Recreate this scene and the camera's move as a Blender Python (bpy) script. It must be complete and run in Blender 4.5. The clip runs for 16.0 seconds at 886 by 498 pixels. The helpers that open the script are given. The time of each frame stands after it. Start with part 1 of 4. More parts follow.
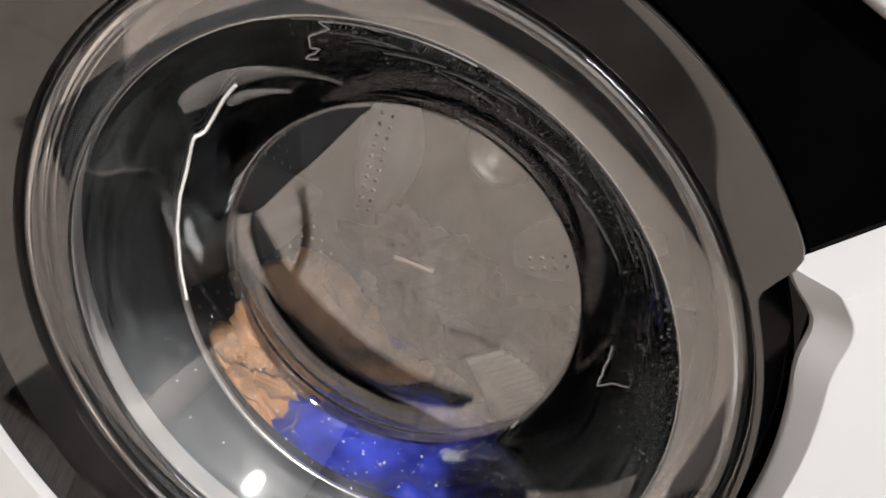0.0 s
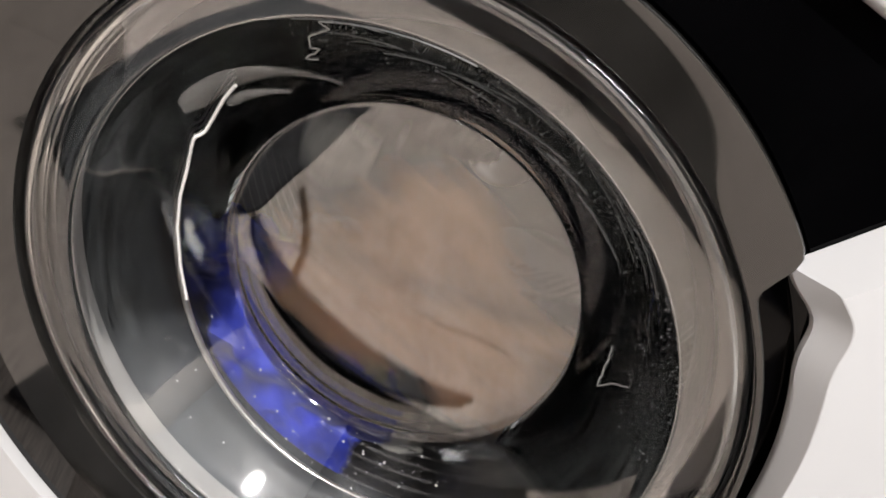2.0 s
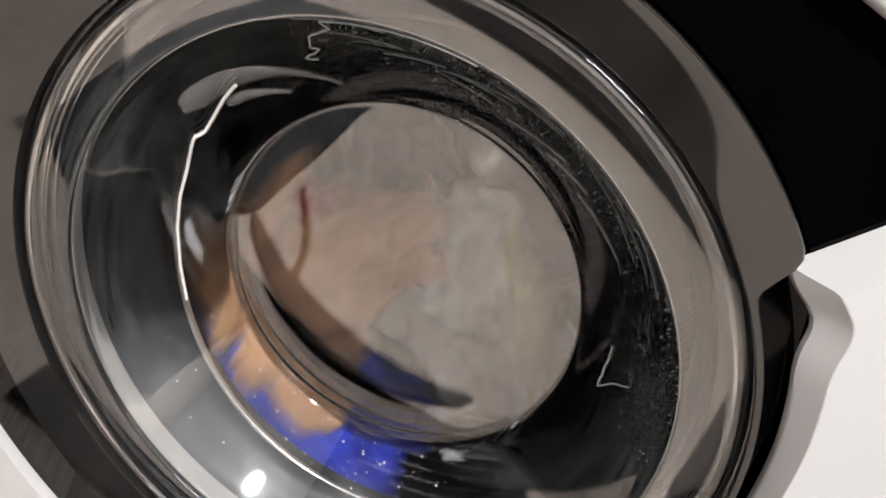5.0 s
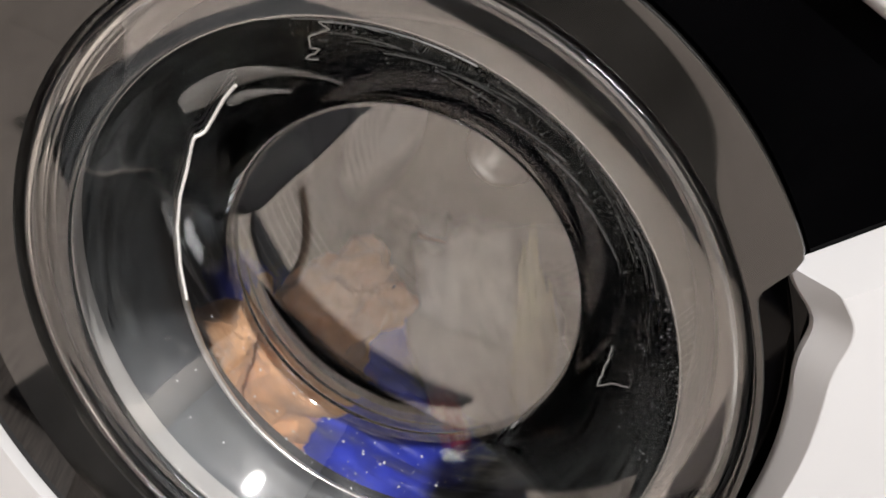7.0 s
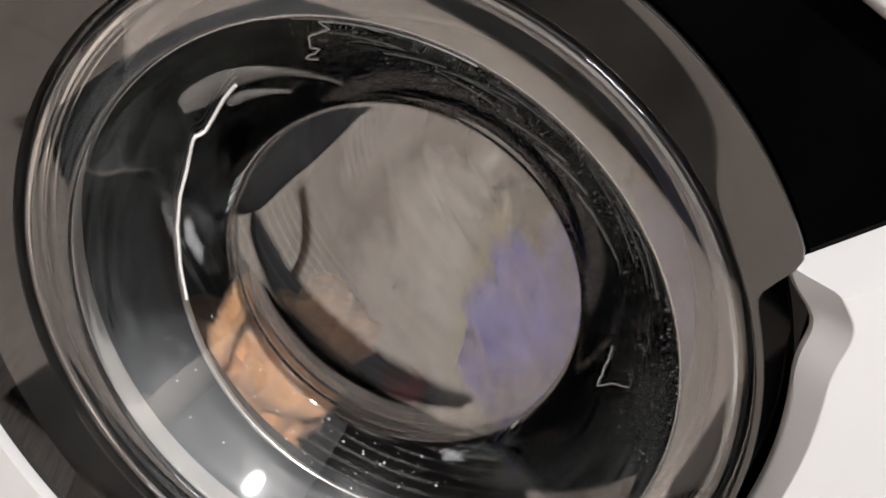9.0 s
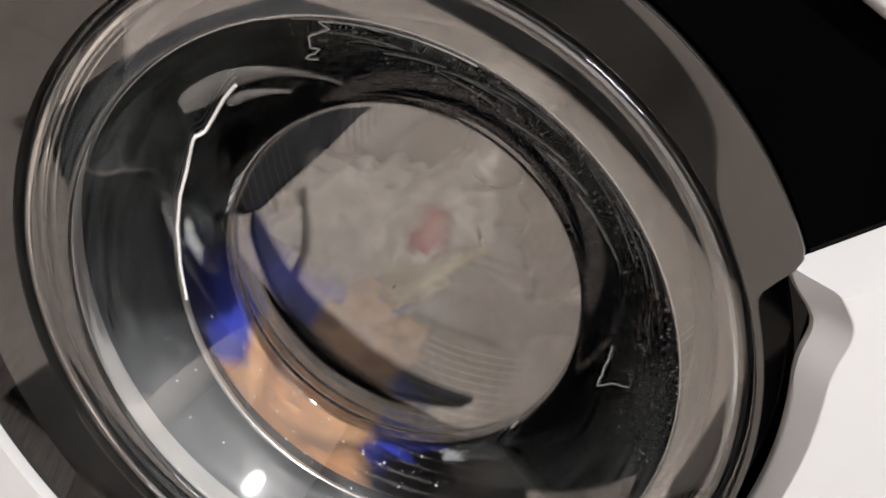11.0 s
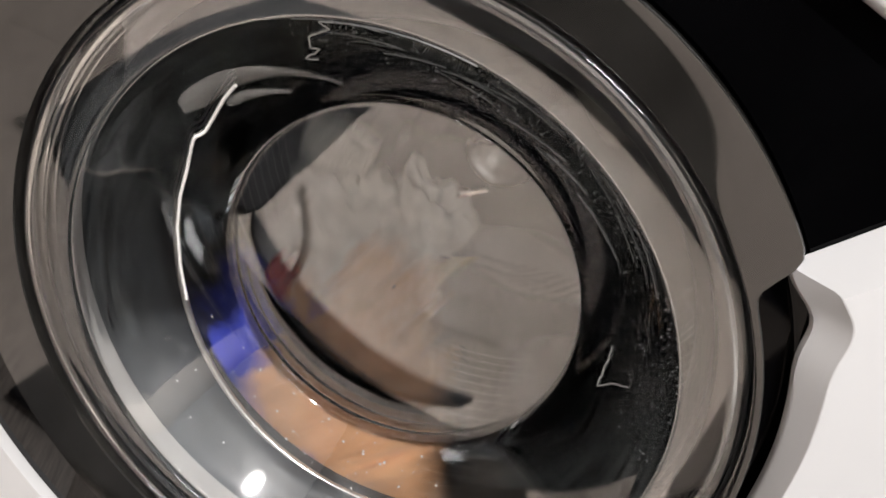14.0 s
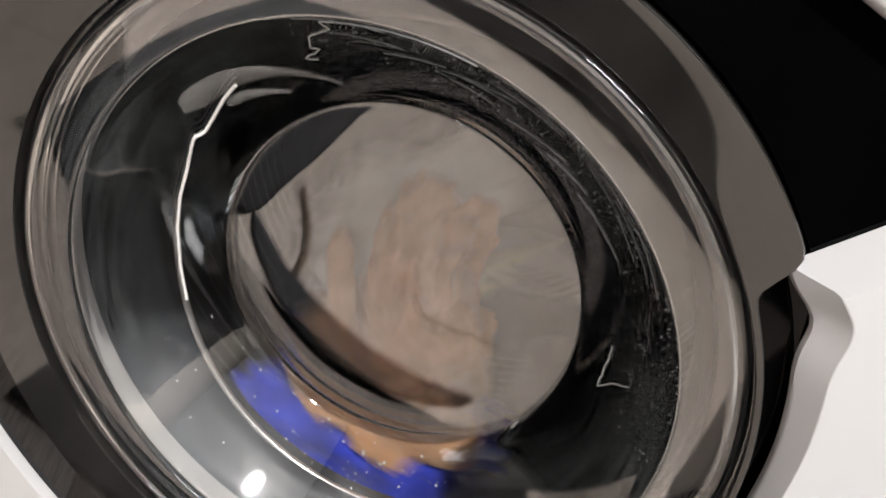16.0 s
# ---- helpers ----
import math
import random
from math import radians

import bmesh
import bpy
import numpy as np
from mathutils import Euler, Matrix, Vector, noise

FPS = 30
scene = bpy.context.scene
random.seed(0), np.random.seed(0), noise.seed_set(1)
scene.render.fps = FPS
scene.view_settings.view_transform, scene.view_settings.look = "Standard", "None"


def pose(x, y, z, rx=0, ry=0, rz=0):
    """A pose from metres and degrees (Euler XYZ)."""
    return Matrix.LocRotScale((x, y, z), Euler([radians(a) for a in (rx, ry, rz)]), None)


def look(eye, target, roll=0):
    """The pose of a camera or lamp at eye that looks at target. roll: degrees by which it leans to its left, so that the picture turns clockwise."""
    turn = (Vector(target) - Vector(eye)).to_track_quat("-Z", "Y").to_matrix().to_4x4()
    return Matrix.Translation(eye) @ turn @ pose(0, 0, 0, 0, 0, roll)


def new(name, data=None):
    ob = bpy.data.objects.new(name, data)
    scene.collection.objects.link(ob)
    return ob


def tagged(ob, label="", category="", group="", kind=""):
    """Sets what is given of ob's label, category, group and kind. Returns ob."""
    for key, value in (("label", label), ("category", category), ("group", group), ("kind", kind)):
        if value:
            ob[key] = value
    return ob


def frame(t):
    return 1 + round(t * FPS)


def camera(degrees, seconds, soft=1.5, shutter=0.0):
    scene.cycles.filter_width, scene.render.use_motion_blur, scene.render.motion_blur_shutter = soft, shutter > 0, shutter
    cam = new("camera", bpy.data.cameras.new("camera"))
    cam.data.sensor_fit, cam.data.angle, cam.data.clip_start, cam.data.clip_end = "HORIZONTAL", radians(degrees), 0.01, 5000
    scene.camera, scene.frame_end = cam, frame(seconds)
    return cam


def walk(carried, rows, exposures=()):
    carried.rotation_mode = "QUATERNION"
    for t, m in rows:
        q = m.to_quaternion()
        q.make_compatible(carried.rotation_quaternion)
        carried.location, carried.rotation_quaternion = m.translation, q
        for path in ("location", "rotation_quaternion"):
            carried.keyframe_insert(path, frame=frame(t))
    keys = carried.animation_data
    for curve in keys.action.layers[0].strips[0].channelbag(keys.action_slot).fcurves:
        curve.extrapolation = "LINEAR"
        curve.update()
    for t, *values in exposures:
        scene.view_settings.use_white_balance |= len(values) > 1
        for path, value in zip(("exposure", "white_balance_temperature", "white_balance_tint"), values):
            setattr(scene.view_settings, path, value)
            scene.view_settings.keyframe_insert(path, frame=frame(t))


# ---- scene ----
cam = camera(65, 16.0, soft=1.8, shutter=1.0)
EYE, AIM, ROLL = (0.0, -0.2762, 0.7324), (0.00845, 0.06955, 0.5314), 39.49
walk(cam, [(0.0, look(EYE, AIM, ROLL)), (16.0, look(EYE, AIM, ROLL))], exposures=[(0.0, 0.0), (16.0, 0.0)])

H = 0.48      # height of the door's centre over the floor
RIB = 228     # angle of the first rib on the drum's back
R = 0.20      # radius of the door's glass

# ---- light ----
world = bpy.data.worlds.new("world")
scene.world = world
world.use_nodes = True
world.node_tree.nodes["Background"].inputs[0].default_value = (0.9, 0.95, 1.0, 1)
world.node_tree.nodes["Background"].inputs[1].default_value = 0.05


def lamp(name, at, target, size, watts, colour):
    data = bpy.data.lights.new(name, "AREA")
    data.shape, data.size, data.energy, data.color = "DISK", size, watts, colour
    ob = new(name, data)
    ob.matrix_world = look(at, target)
    return ob


LAMP = (-0.19, -1.62)
lamp("ceiling_light_source", (*LAMP, 2.36), (*LAMP, 0), 0.15, 112, (1.0, 0.955, 0.94))

# added fill light in an unseen window opposite, to brighten the drum's inside
fill_light = bpy.data.lights.new("window_fill", "AREA")
fill_light.shape, fill_light.size, fill_light.size_y, fill_light.energy, fill_light.color = "RECTANGLE", 0.7, 0.8, 32, (0.98, 0.98, 1.0)
fill_light_ob = new("window_fill", fill_light)
fill_light_ob.matrix_world = look((0.45, -3.21, 1.8), (0.45, 0, 1.3))


# ---- materials ----
def material(name, colour, rough=0.5, metal=0.0, vary=0.15, scale=30.0, bump=0.0, bump_scale=200.0, coat=0.0, spec=0.5, second=None, sheen=0.0):
    m = bpy.data.materials.new(name)
    m.use_nodes = True
    nt = m.node_tree
    b = nt.nodes["Principled BSDF"]
    b.inputs["Metallic"].default_value = metal
    b.inputs["Coat Weight"].default_value = coat
    b.inputs["Coat Roughness"].default_value = 0.04
    b.inputs["Specular IOR Level"].default_value = spec
    b.inputs["Sheen Weight"].default_value = sheen
    tc = nt.nodes.new("ShaderNodeTexCoord")
    n1 = nt.nodes.new("ShaderNodeTexNoise")
    n1.inputs["Scale"].default_value, n1.inputs["Detail"].default_value = scale, 6
    nt.links.new(tc.outputs["Object"], n1.inputs["Vector"])
    ramp = nt.nodes.new("ShaderNodeValToRGB")
    dark = [c * (1 - vary) for c in colour]
    light = [min(1, c * (1 + vary)) for c in (second or colour)]
    ramp.color_ramp.elements[0].position, ramp.color_ramp.elements[0].color = 0.35, (*dark, 1)
    ramp.color_ramp.elements[1].position, ramp.color_ramp.elements[1].color = 0.65, (*light, 1)
    nt.links.new(n1.outputs["Fac"], ramp.inputs["Fac"])
    nt.links.new(ramp.outputs["Color"], b.inputs["Base Color"])
    n2 = nt.nodes.new("ShaderNodeTexNoise")
    n2.inputs["Scale"].default_value, n2.inputs["Detail"].default_value = bump_scale, 4
    nt.links.new(tc.outputs["Object"], n2.inputs["Vector"])
    mr = nt.nodes.new("ShaderNodeMapRange")
    mr.inputs["To Min"].default_value, mr.inputs["To Max"].default_value = max(0.0, rough * 0.8), min(1.0, rough * 1.2)
    nt.links.new(n2.outputs["Fac"], mr.inputs["Value"])
    nt.links.new(mr.outputs["Result"], b.inputs["Roughness"])
    if bump:
        bp = nt.nodes.new("ShaderNodeBump")
        bp.inputs["Strength"].default_value, bp.inputs["Distance"].default_value = min(1.0, bump), 0.002
        nt.links.new(n2.outputs["Fac"], bp.inputs["Height"])
        nt.links.new(bp.outputs["Normal"], b.inputs["Normal"])
    return m


def glass(name, gloss, tint, film=0.0):
    """Clear moulded glass: light goes through, and a share is mirrored, more at grazing angles."""
    m = bpy.data.materials.new(name)
    m.use_nodes = True
    nt = m.node_tree
    nt.nodes.clear()
    out = nt.nodes.new("ShaderNodeOutputMaterial")
    mix = nt.nodes.new("ShaderNodeMixShader")
    clear = nt.nodes.new("ShaderNodeBsdfTransparent")
    clear.inputs[0].default_value = (*tint, 1)
    mirror = nt.nodes.new("ShaderNodeBsdfGlossy")
    mirror.inputs["Roughness"].default_value = 0.02
    lw = nt.nodes.new("ShaderNodeFresnel")
    lw.inputs["IOR"].default_value = 1.5
    add = nt.nodes.new("ShaderNodeMath")
    add.operation, add.use_clamp = "MULTIPLY_ADD", True
    add.inputs[1].default_value, add.inputs[2].default_value = 1.0, gloss
    nt.links.new(lw.outputs[0], add.inputs[0])
    tc = nt.nodes.new("ShaderNodeTexCoord")
    ns = nt.nodes.new("ShaderNodeTexNoise")
    ns.inputs["Scale"].default_value = 9
    bp = nt.nodes.new("ShaderNodeBump")
    bp.inputs["Strength"].default_value, bp.inputs["Distance"].default_value = 0.06, 0.004
    nt.links.new(tc.outputs["Object"], ns.inputs["Vector"])
    nt.links.new(ns.outputs["Fac"], bp.inputs["Height"])
    nt.links.new(bp.outputs["Normal"], mirror.inputs["Normal"])
    nt.links.new(add.outputs[0], mix.inputs[0])
    nt.links.new(clear.outputs[0], mix.inputs[1])
    nt.links.new(mirror.outputs[0], mix.inputs[2])
    # thin dried film, streaked round the bowl's axis
    sep = nt.nodes.new("ShaderNodeSeparateXYZ")
    nt.links.new(tc.outputs["Object"], sep.inputs[0])
    ang = nt.nodes.new("ShaderNodeMath")
    ang.operation = "ARCTAN2"
    nt.links.new(sep.outputs["Z"], ang.inputs[0])
    nt.links.new(sep.outputs["X"], ang.inputs[1])
    com = nt.nodes.new("ShaderNodeCombineXYZ")
    flat = nt.nodes.new("ShaderNodeCombineXYZ")
    nt.links.new(sep.outputs["X"], flat.inputs[0])
    nt.links.new(sep.outputs["Z"], flat.inputs[1])
    ln = nt.nodes.new("ShaderNodeVectorMath")
    ln.operation = "LENGTH"
    nt.links.new(flat.outputs[0], ln.inputs[0])
    far = nt.nodes.new("ShaderNodeMath")
    far.operation = "MULTIPLY"
    far.inputs[1].default_value = 420
    nt.links.new(ln.outputs["Value"], far.inputs[0])
    three = nt.nodes.new("ShaderNodeMath")
    three.operation = "MULTIPLY"
    three.inputs[1].default_value = 2.6
    nt.links.new(ang.outputs[0], three.inputs[0])
    nt.links.new(three.outputs[0], com.inputs[0])
    nt.links.new(far.outputs[0], com.inputs[1])
    fn = nt.nodes.new("ShaderNodeTexNoise")
    fn.inputs["Scale"].default_value, fn.inputs["Detail"].default_value, fn.inputs["Roughness"].default_value = 1.0, 6, 0.7
    nt.links.new(com.outputs[0], fn.inputs["Vector"])
    patch = nt.nodes.new("ShaderNodeTexNoise")
    patch.inputs["Scale"].default_value, patch.inputs["Detail"].default_value = 14, 5
    nt.links.new(tc.outputs["Object"], patch.inputs["Vector"])
    wall = nt.nodes.new("ShaderNodeMapRange")
    wall.inputs["From Min"].default_value, wall.inputs["From Max"].default_value = 0.128, 0.168
    nt.links.new(ln.outputs["Value"], wall.inputs["Value"])
    pw = nt.nodes.new("ShaderNodeMapRange")
    pw.inputs["From Min"].default_value, pw.inputs["From Max"].default_value = 0.40, 0.72
    nt.links.new(fn.outputs["Fac"], pw.inputs["Value"])
    pp = nt.nodes.new("ShaderNodeMapRange")
    pp.inputs["From Min"].default_value, pp.inputs["From Max"].default_value = 0.35, 0.70
    pp.inputs["To Min"].default_value = 0.25
    nt.links.new(patch.outputs["Fac"], pp.inputs["Value"])
    rim = nt.nodes.new("ShaderNodeMapRange")
    rim.inputs["From Min"].default_value, rim.inputs["From Max"].default_value = 0.184, 0.176
    rim.inputs["To Min"].default_value = 0.12
    nt.links.new(ln.outputs["Value"], rim.inputs["Value"])
    soft_wall = nt.nodes.new("ShaderNodeMapRange")
    soft_wall.inputs["From Min"].default_value, soft_wall.inputs["From Max"].default_value = 0.121, 0.135
    soft_wall.inputs["To Min"].default_value, soft_wall.inputs["To Max"].default_value = 0.015, 0.038
    nt.links.new(ln.outputs["Value"], soft_wall.inputs["Value"])
    nt.links.new(soft_wall.outputs[0], mirror.inputs["Roughness"])
    m1, m2, m3, m4 = (nt.nodes.new("ShaderNodeMath") for _ in range(4))
    for q in (m1, m2, m3, m4):
        q.operation = "MULTIPLY"
    nt.links.new(pw.outputs[0], m1.inputs[0])
    nt.links.new(pp.outputs[0], m1.inputs[1])
    nt.links.new(m1.outputs[0], m2.inputs[0])
    nt.links.new(wall.outputs[0], m2.inputs[1])
    nt.links.new(m2.outputs[0], m4.inputs[0])
    nt.links.new(rim.outputs[0], m4.inputs[1])
    nt.links.new(m4.outputs[0], m3.inputs[0])
    m3.inputs[1].default_value = film
    haze = nt.nodes.new("ShaderNodeBsdfDiffuse")
    haze.inputs[0].default_value = (0.62, 0.66, 0.66, 1)
    mix2 = nt.nodes.new("ShaderNodeMixShader")
    nt.links.new(m3.outputs[0], mix2.inputs[0])
    nt.links.new(mix.outputs[0], mix2.inputs[1])
    nt.links.new(haze.outputs[0], mix2.inputs[2])
    nt.links.new(mix2.outputs[0], out.inputs[0])
    return m


M_WHITE = material("white_enamel", (0.60, 0.60, 0.60), 0.34, vary=0.012, scale=5, coat=0.1, bump_scale=25)
M_BLACK = material("black_gloss_plastic", (0.0010, 0.0010, 0.0012), 0.05, vary=0.3, scale=14, spec=0.18)
M_FRAME = material("black_door_plastic", (0.015, 0.0143, 0.013), 0.07, vary=0.3, scale=20, spec=1.0)
M_GLASS = glass("bowl_glass", 0.095, (0.99, 0.994, 0.992), 0.12)
M_TRIM = material("grey_trim_plastic", (0.55, 0.535, 0.52), 0.32, vary=0.08, scale=25)
M_RUBBER = material("grey_rubber", (0.068, 0.074, 0.082), 0.38, vary=0.25, scale=18, bump=0.1, bump_scale=120)
M_STEEL = material("polished_steel", (0.75, 0.73, 0.70), 0.14, metal=1.0, vary=0.05, scale=40)
M_LIP = material("bright_lip", (0.95, 0.93, 0.90), 0.32, metal=0.85, vary=0.05, scale=40)
# near-white colour that stands for a glint in the glass
M_GLINT = material("glint_paint", (0.80, 0.78, 0.75), 0.25, vary=0.05, scale=40)
M_HUB = material("brushed_hub", (0.75, 0.70, 0.64), 0.42, metal=1.0, vary=0.05, scale=40)
M_DRUM = material("drum_steel", (0.22, 0.22, 0.23), 0.36, metal=1.0, vary=0.2, scale=15)
M_PERF = material("perforation_rim", (0.62, 0.61, 0.60), 0.5, vary=0.3, scale=60)
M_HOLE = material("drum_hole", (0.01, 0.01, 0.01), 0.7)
M_LIFTER = material("lifter_plastic", (0.62, 0.61, 0.58), 0.35, vary=0.06, scale=20)
M_BLUE = material("blue_satin", (0.05, 0.075, 0.62), 0.38, vary=0.35, scale=22, bump=0.5, bump_scale=90, second=(0.06, 0.09, 0.72), sheen=0.2)
M_TAN = material("tan_terry", (0.74, 0.38, 0.18), 0.95, vary=0.12, scale=38, bump=1.0, bump_scale=420, sheen=0.4, second=(0.83, 0.47, 0.25))
M_GREY = material("pale_knit", (0.76, 0.74, 0.68), 0.9, vary=0.15, scale=40, bump=0.6, bump_scale=300)
M_HEM = material("pale_yellow_knit", (0.74, 0.68, 0.43), 0.9, vary=0.12, scale=40, bump=0.6, bump_scale=300)
M_DARK = material("dark_cotton", (0.045, 0.043, 0.042), 0.9, vary=0.3, scale=40, bump=0.6, bump_scale=260)
M_RED = material("red_cotton", (0.42, 0.025, 0.03), 0.85, vary=0.2, scale=50, bump=0.5)
M_YELLOW = material("yellow_cord", (0.55, 0.36, 0.08), 0.8, vary=0.2, scale=200)
M_STREAK = material("dried_soap", (0.30, 0.31, 0.31), 0.6, vary=0.2, scale=300)
M_FOAM = material("white_foam", (0.85, 0.86, 0.88), 0.35, vary=0.05, scale=300)
M_STREAK2 = material("soap_white", (0.60, 0.60, 0.58), 0.6, vary=0.2, scale=300)
M_CABLE = material("brown_cable", (0.16, 0.11, 0.075), 0.6)
# see-through pale coat: the floor's reflection put into a colour
M_FLOOR_REFL = bpy.data.materials.new("floor_reflection_coat")
M_FLOOR_REFL.use_nodes = True
_n = M_FLOOR_REFL.node_tree
_n.nodes.clear()
_o, _x, _t, _f = (_n.nodes.new(k) for k in ("ShaderNodeOutputMaterial", "ShaderNodeMixShader", "ShaderNodeBsdfTransparent", "ShaderNodeBsdfDiffuse"))
_g = _n.nodes.new("ShaderNodeTexNoise")
_g.inputs["Scale"].default_value = 60
_r = _n.nodes.new("ShaderNodeMapRange")
_r.inputs["To Min"].default_value, _r.inputs["To Max"].default_value = 0.18, 0.30
_f.inputs[0].default_value = (0.72, 0.70, 0.67, 1)
_n.links.new(_g.outputs["Fac"], _r.inputs["Value"])
_n.links.new(_r.outputs[0], _x.inputs[0])
_n.links.new(_t.outputs[0], _x.inputs[1])
_n.links.new(_f.outputs[0], _x.inputs[2])
_n.links.new(_x.outputs[0], _o.inputs[0])
M_WALL = material("wall_paint", (0.55, 0.51, 0.46), 0.8, vary=0.05, scale=5, bump=0.1)
M_CEIL = material("ceiling_paint", (0.70, 0.74, 0.78), 0.85, vary=0.03, scale=5, bump=0.1)
M_CAB = material("dark_wood", (0.013, 0.011, 0.010), 0.5, vary=0.3, scale=12, spec=0.15)
# for dark sheets added on the floor to darken what the door mirrors
M_MIRROR_DARK = material("mirror_dark", (0.03, 0.03, 0.032), 0.95, vary=0.3, scale=80, bump=0.8)


def wood():
    m = material("floor_laminate", (0.52, 0.45, 0.395), 0.45, vary=0.36, scale=26, bump=0.15)
    nt = m.node_tree
    tc = next(n for n in nt.nodes if n.type == "TEX_COORD")
    noise_node = next(n for n in nt.nodes if n.type == "TEX_NOISE")
    mp = nt.nodes.new("ShaderNodeMapping")
    mp.inputs["Scale"].default_value = (17, 1.0, 1)
    info = nt.nodes.new("ShaderNodeObjectInfo")
    sh = nt.nodes.new("ShaderNodeVectorMath")
    nt.links.new(tc.outputs["Object"], sh.inputs[0])
    nt.links.new(info.outputs["Random"], sh.inputs[1])
    nt.links.new(sh.outputs[0], mp.inputs["Vector"])
    nt.links.new(mp.outputs[0], noise_node.inputs["Vector"])
    return m


M_FLOOR = wood()
M_GLOW = bpy.data.materials.new("lamp_diffuser")
M_GLOW.use_nodes = True
M_GLOW.node_tree.nodes["Principled BSDF"].inputs["Emission Color"].default_value = (1, 0.93, 0.86, 1)
M_GLOW.node_tree.nodes["Principled BSDF"].inputs["Emission Strength"].default_value = 6


# ---- mesh helpers ----
def part(name, bm, mat, parent=None, label="", smooth=True, crease=50):
    me = bpy.data.meshes.new(name)
    bmesh.ops.recalc_face_normals(bm, faces=bm.faces)
    bm.to_mesh(me)
    bm.free()
    if smooth:
        for p in me.polygons:
            p.use_smooth = True
        me.set_sharp_from_angle(angle=radians(crease))
    me.materials.append(mat)
    ob = new(name, me)
    if parent is not None:
        ob.parent = parent
    if label:
        tagged(ob, label)
    return ob


def empty(name, m):
    ob = new(name)
    ob.matrix_basis = m
    return ob


def loft(rows, closed_u=False, closed_v=False):
    """Quads over rows of points."""
    bm = bmesh.new()
    vs = [[bm.verts.new(p) for p in row] for row in rows]
    nu, nv = len(vs), len(vs[0])
    for i in range(nu if closed_u else nu - 1):
        for j in range(nv if closed_v else nv - 1):
            a, b = vs[i], vs[(i + 1) % nu]
            bm.faces.new((a[j], b[j], b[(j + 1) % nv], a[(j + 1) % nv]))
    if closed_v and not closed_u:
        bm.faces.new(vs[0])
        bm.faces.new(vs[-1])
    return bm


def polar(r, deg, y, cx=0.0, cz=0.0):
    return (cx + r * math.cos(radians(deg)), y, cz + r * math.sin(radians(deg)))


def turned(profile, seg=128, closed=False):
    """A body turned about the y axis from (radius, y) pairs."""
    return loft([[polar(r, 360 * i / seg, y) for r, y in profile] for i in range(seg)], closed_u=True, closed_v=closed)


def box(x0, x1, y0, y1, z0, z1, bevel=0.0):
    bm = bmesh.new()
    bmesh.ops.create_cube(bm, size=1, matrix=Matrix.Translation(((x0 + x1) / 2, (y0 + y1) / 2, (z0 + z1) / 2)) @ Matrix.Diagonal((x1 - x0, y1 - y0, z1 - z0, 1)))
    if bevel:
        bmesh.ops.bevel(bm, geom=list(bm.edges), offset=bevel, segments=3, affect="EDGES", profile=0.5)
    return bm


def tube(points, radius, seg=6):
    pts = [Vector(p) for p in points]
    rows = []
    for i, p in enumerate(pts):
        d = (pts[min(i + 1, len(pts) - 1)] - pts[max(i - 1, 0)]).normalized()
        s = d.cross(Vector((0.3, 0.9, 0.2))).normalized()
        u = d.cross(s)
        rows.append([p + radius * (math.cos(2 * math.pi * k / seg) * s + math.sin(2 * math.pi * k / seg) * u) for k in range(seg)])
    return loft(rows, closed_v=True)


def crumple(size, seed, fold=0.3, freq=2.2, level=5):
    """A bunched piece of wet cloth: a lump drawn into long, soft folds."""
    bm = bmesh.new()
    bmesh.ops.create_icosphere(bm, subdivisions=level, radius=1)
    off = Vector((seed * 3.7, seed * 1.3, seed * 5.1))
    lean = seed * 2.4
    u = Vector((math.cos(lean), 0.35, math.sin(lean)))
    for v in bm.verts:
        d = v.co.normalized()
        w = noise.noise_vector(d * 1.3 + off)
        run = u.dot(d) * 5.0 + 3.2 * w.x + 1.2 * noise.noise(d * 3.1 + off)
        drape = 0.5 + 0.5 * math.sin(run)
        cross = 1 - abs(noise.noise(d * 2.6 + w + off)) * 2.0
        big = noise.noise(d * 0.9 + off)
        k = 1 + 0.40 * big + fold * (drape ** 1.5 - 0.5) + fold * 0.5 * (cross - 0.5) + 0.05 * noise.noise(d * 9 + off)
        v.co = Vector((d.x * size[0], d.y * size[1], d.z * size[2])) * max(0.35, k)
    return bm


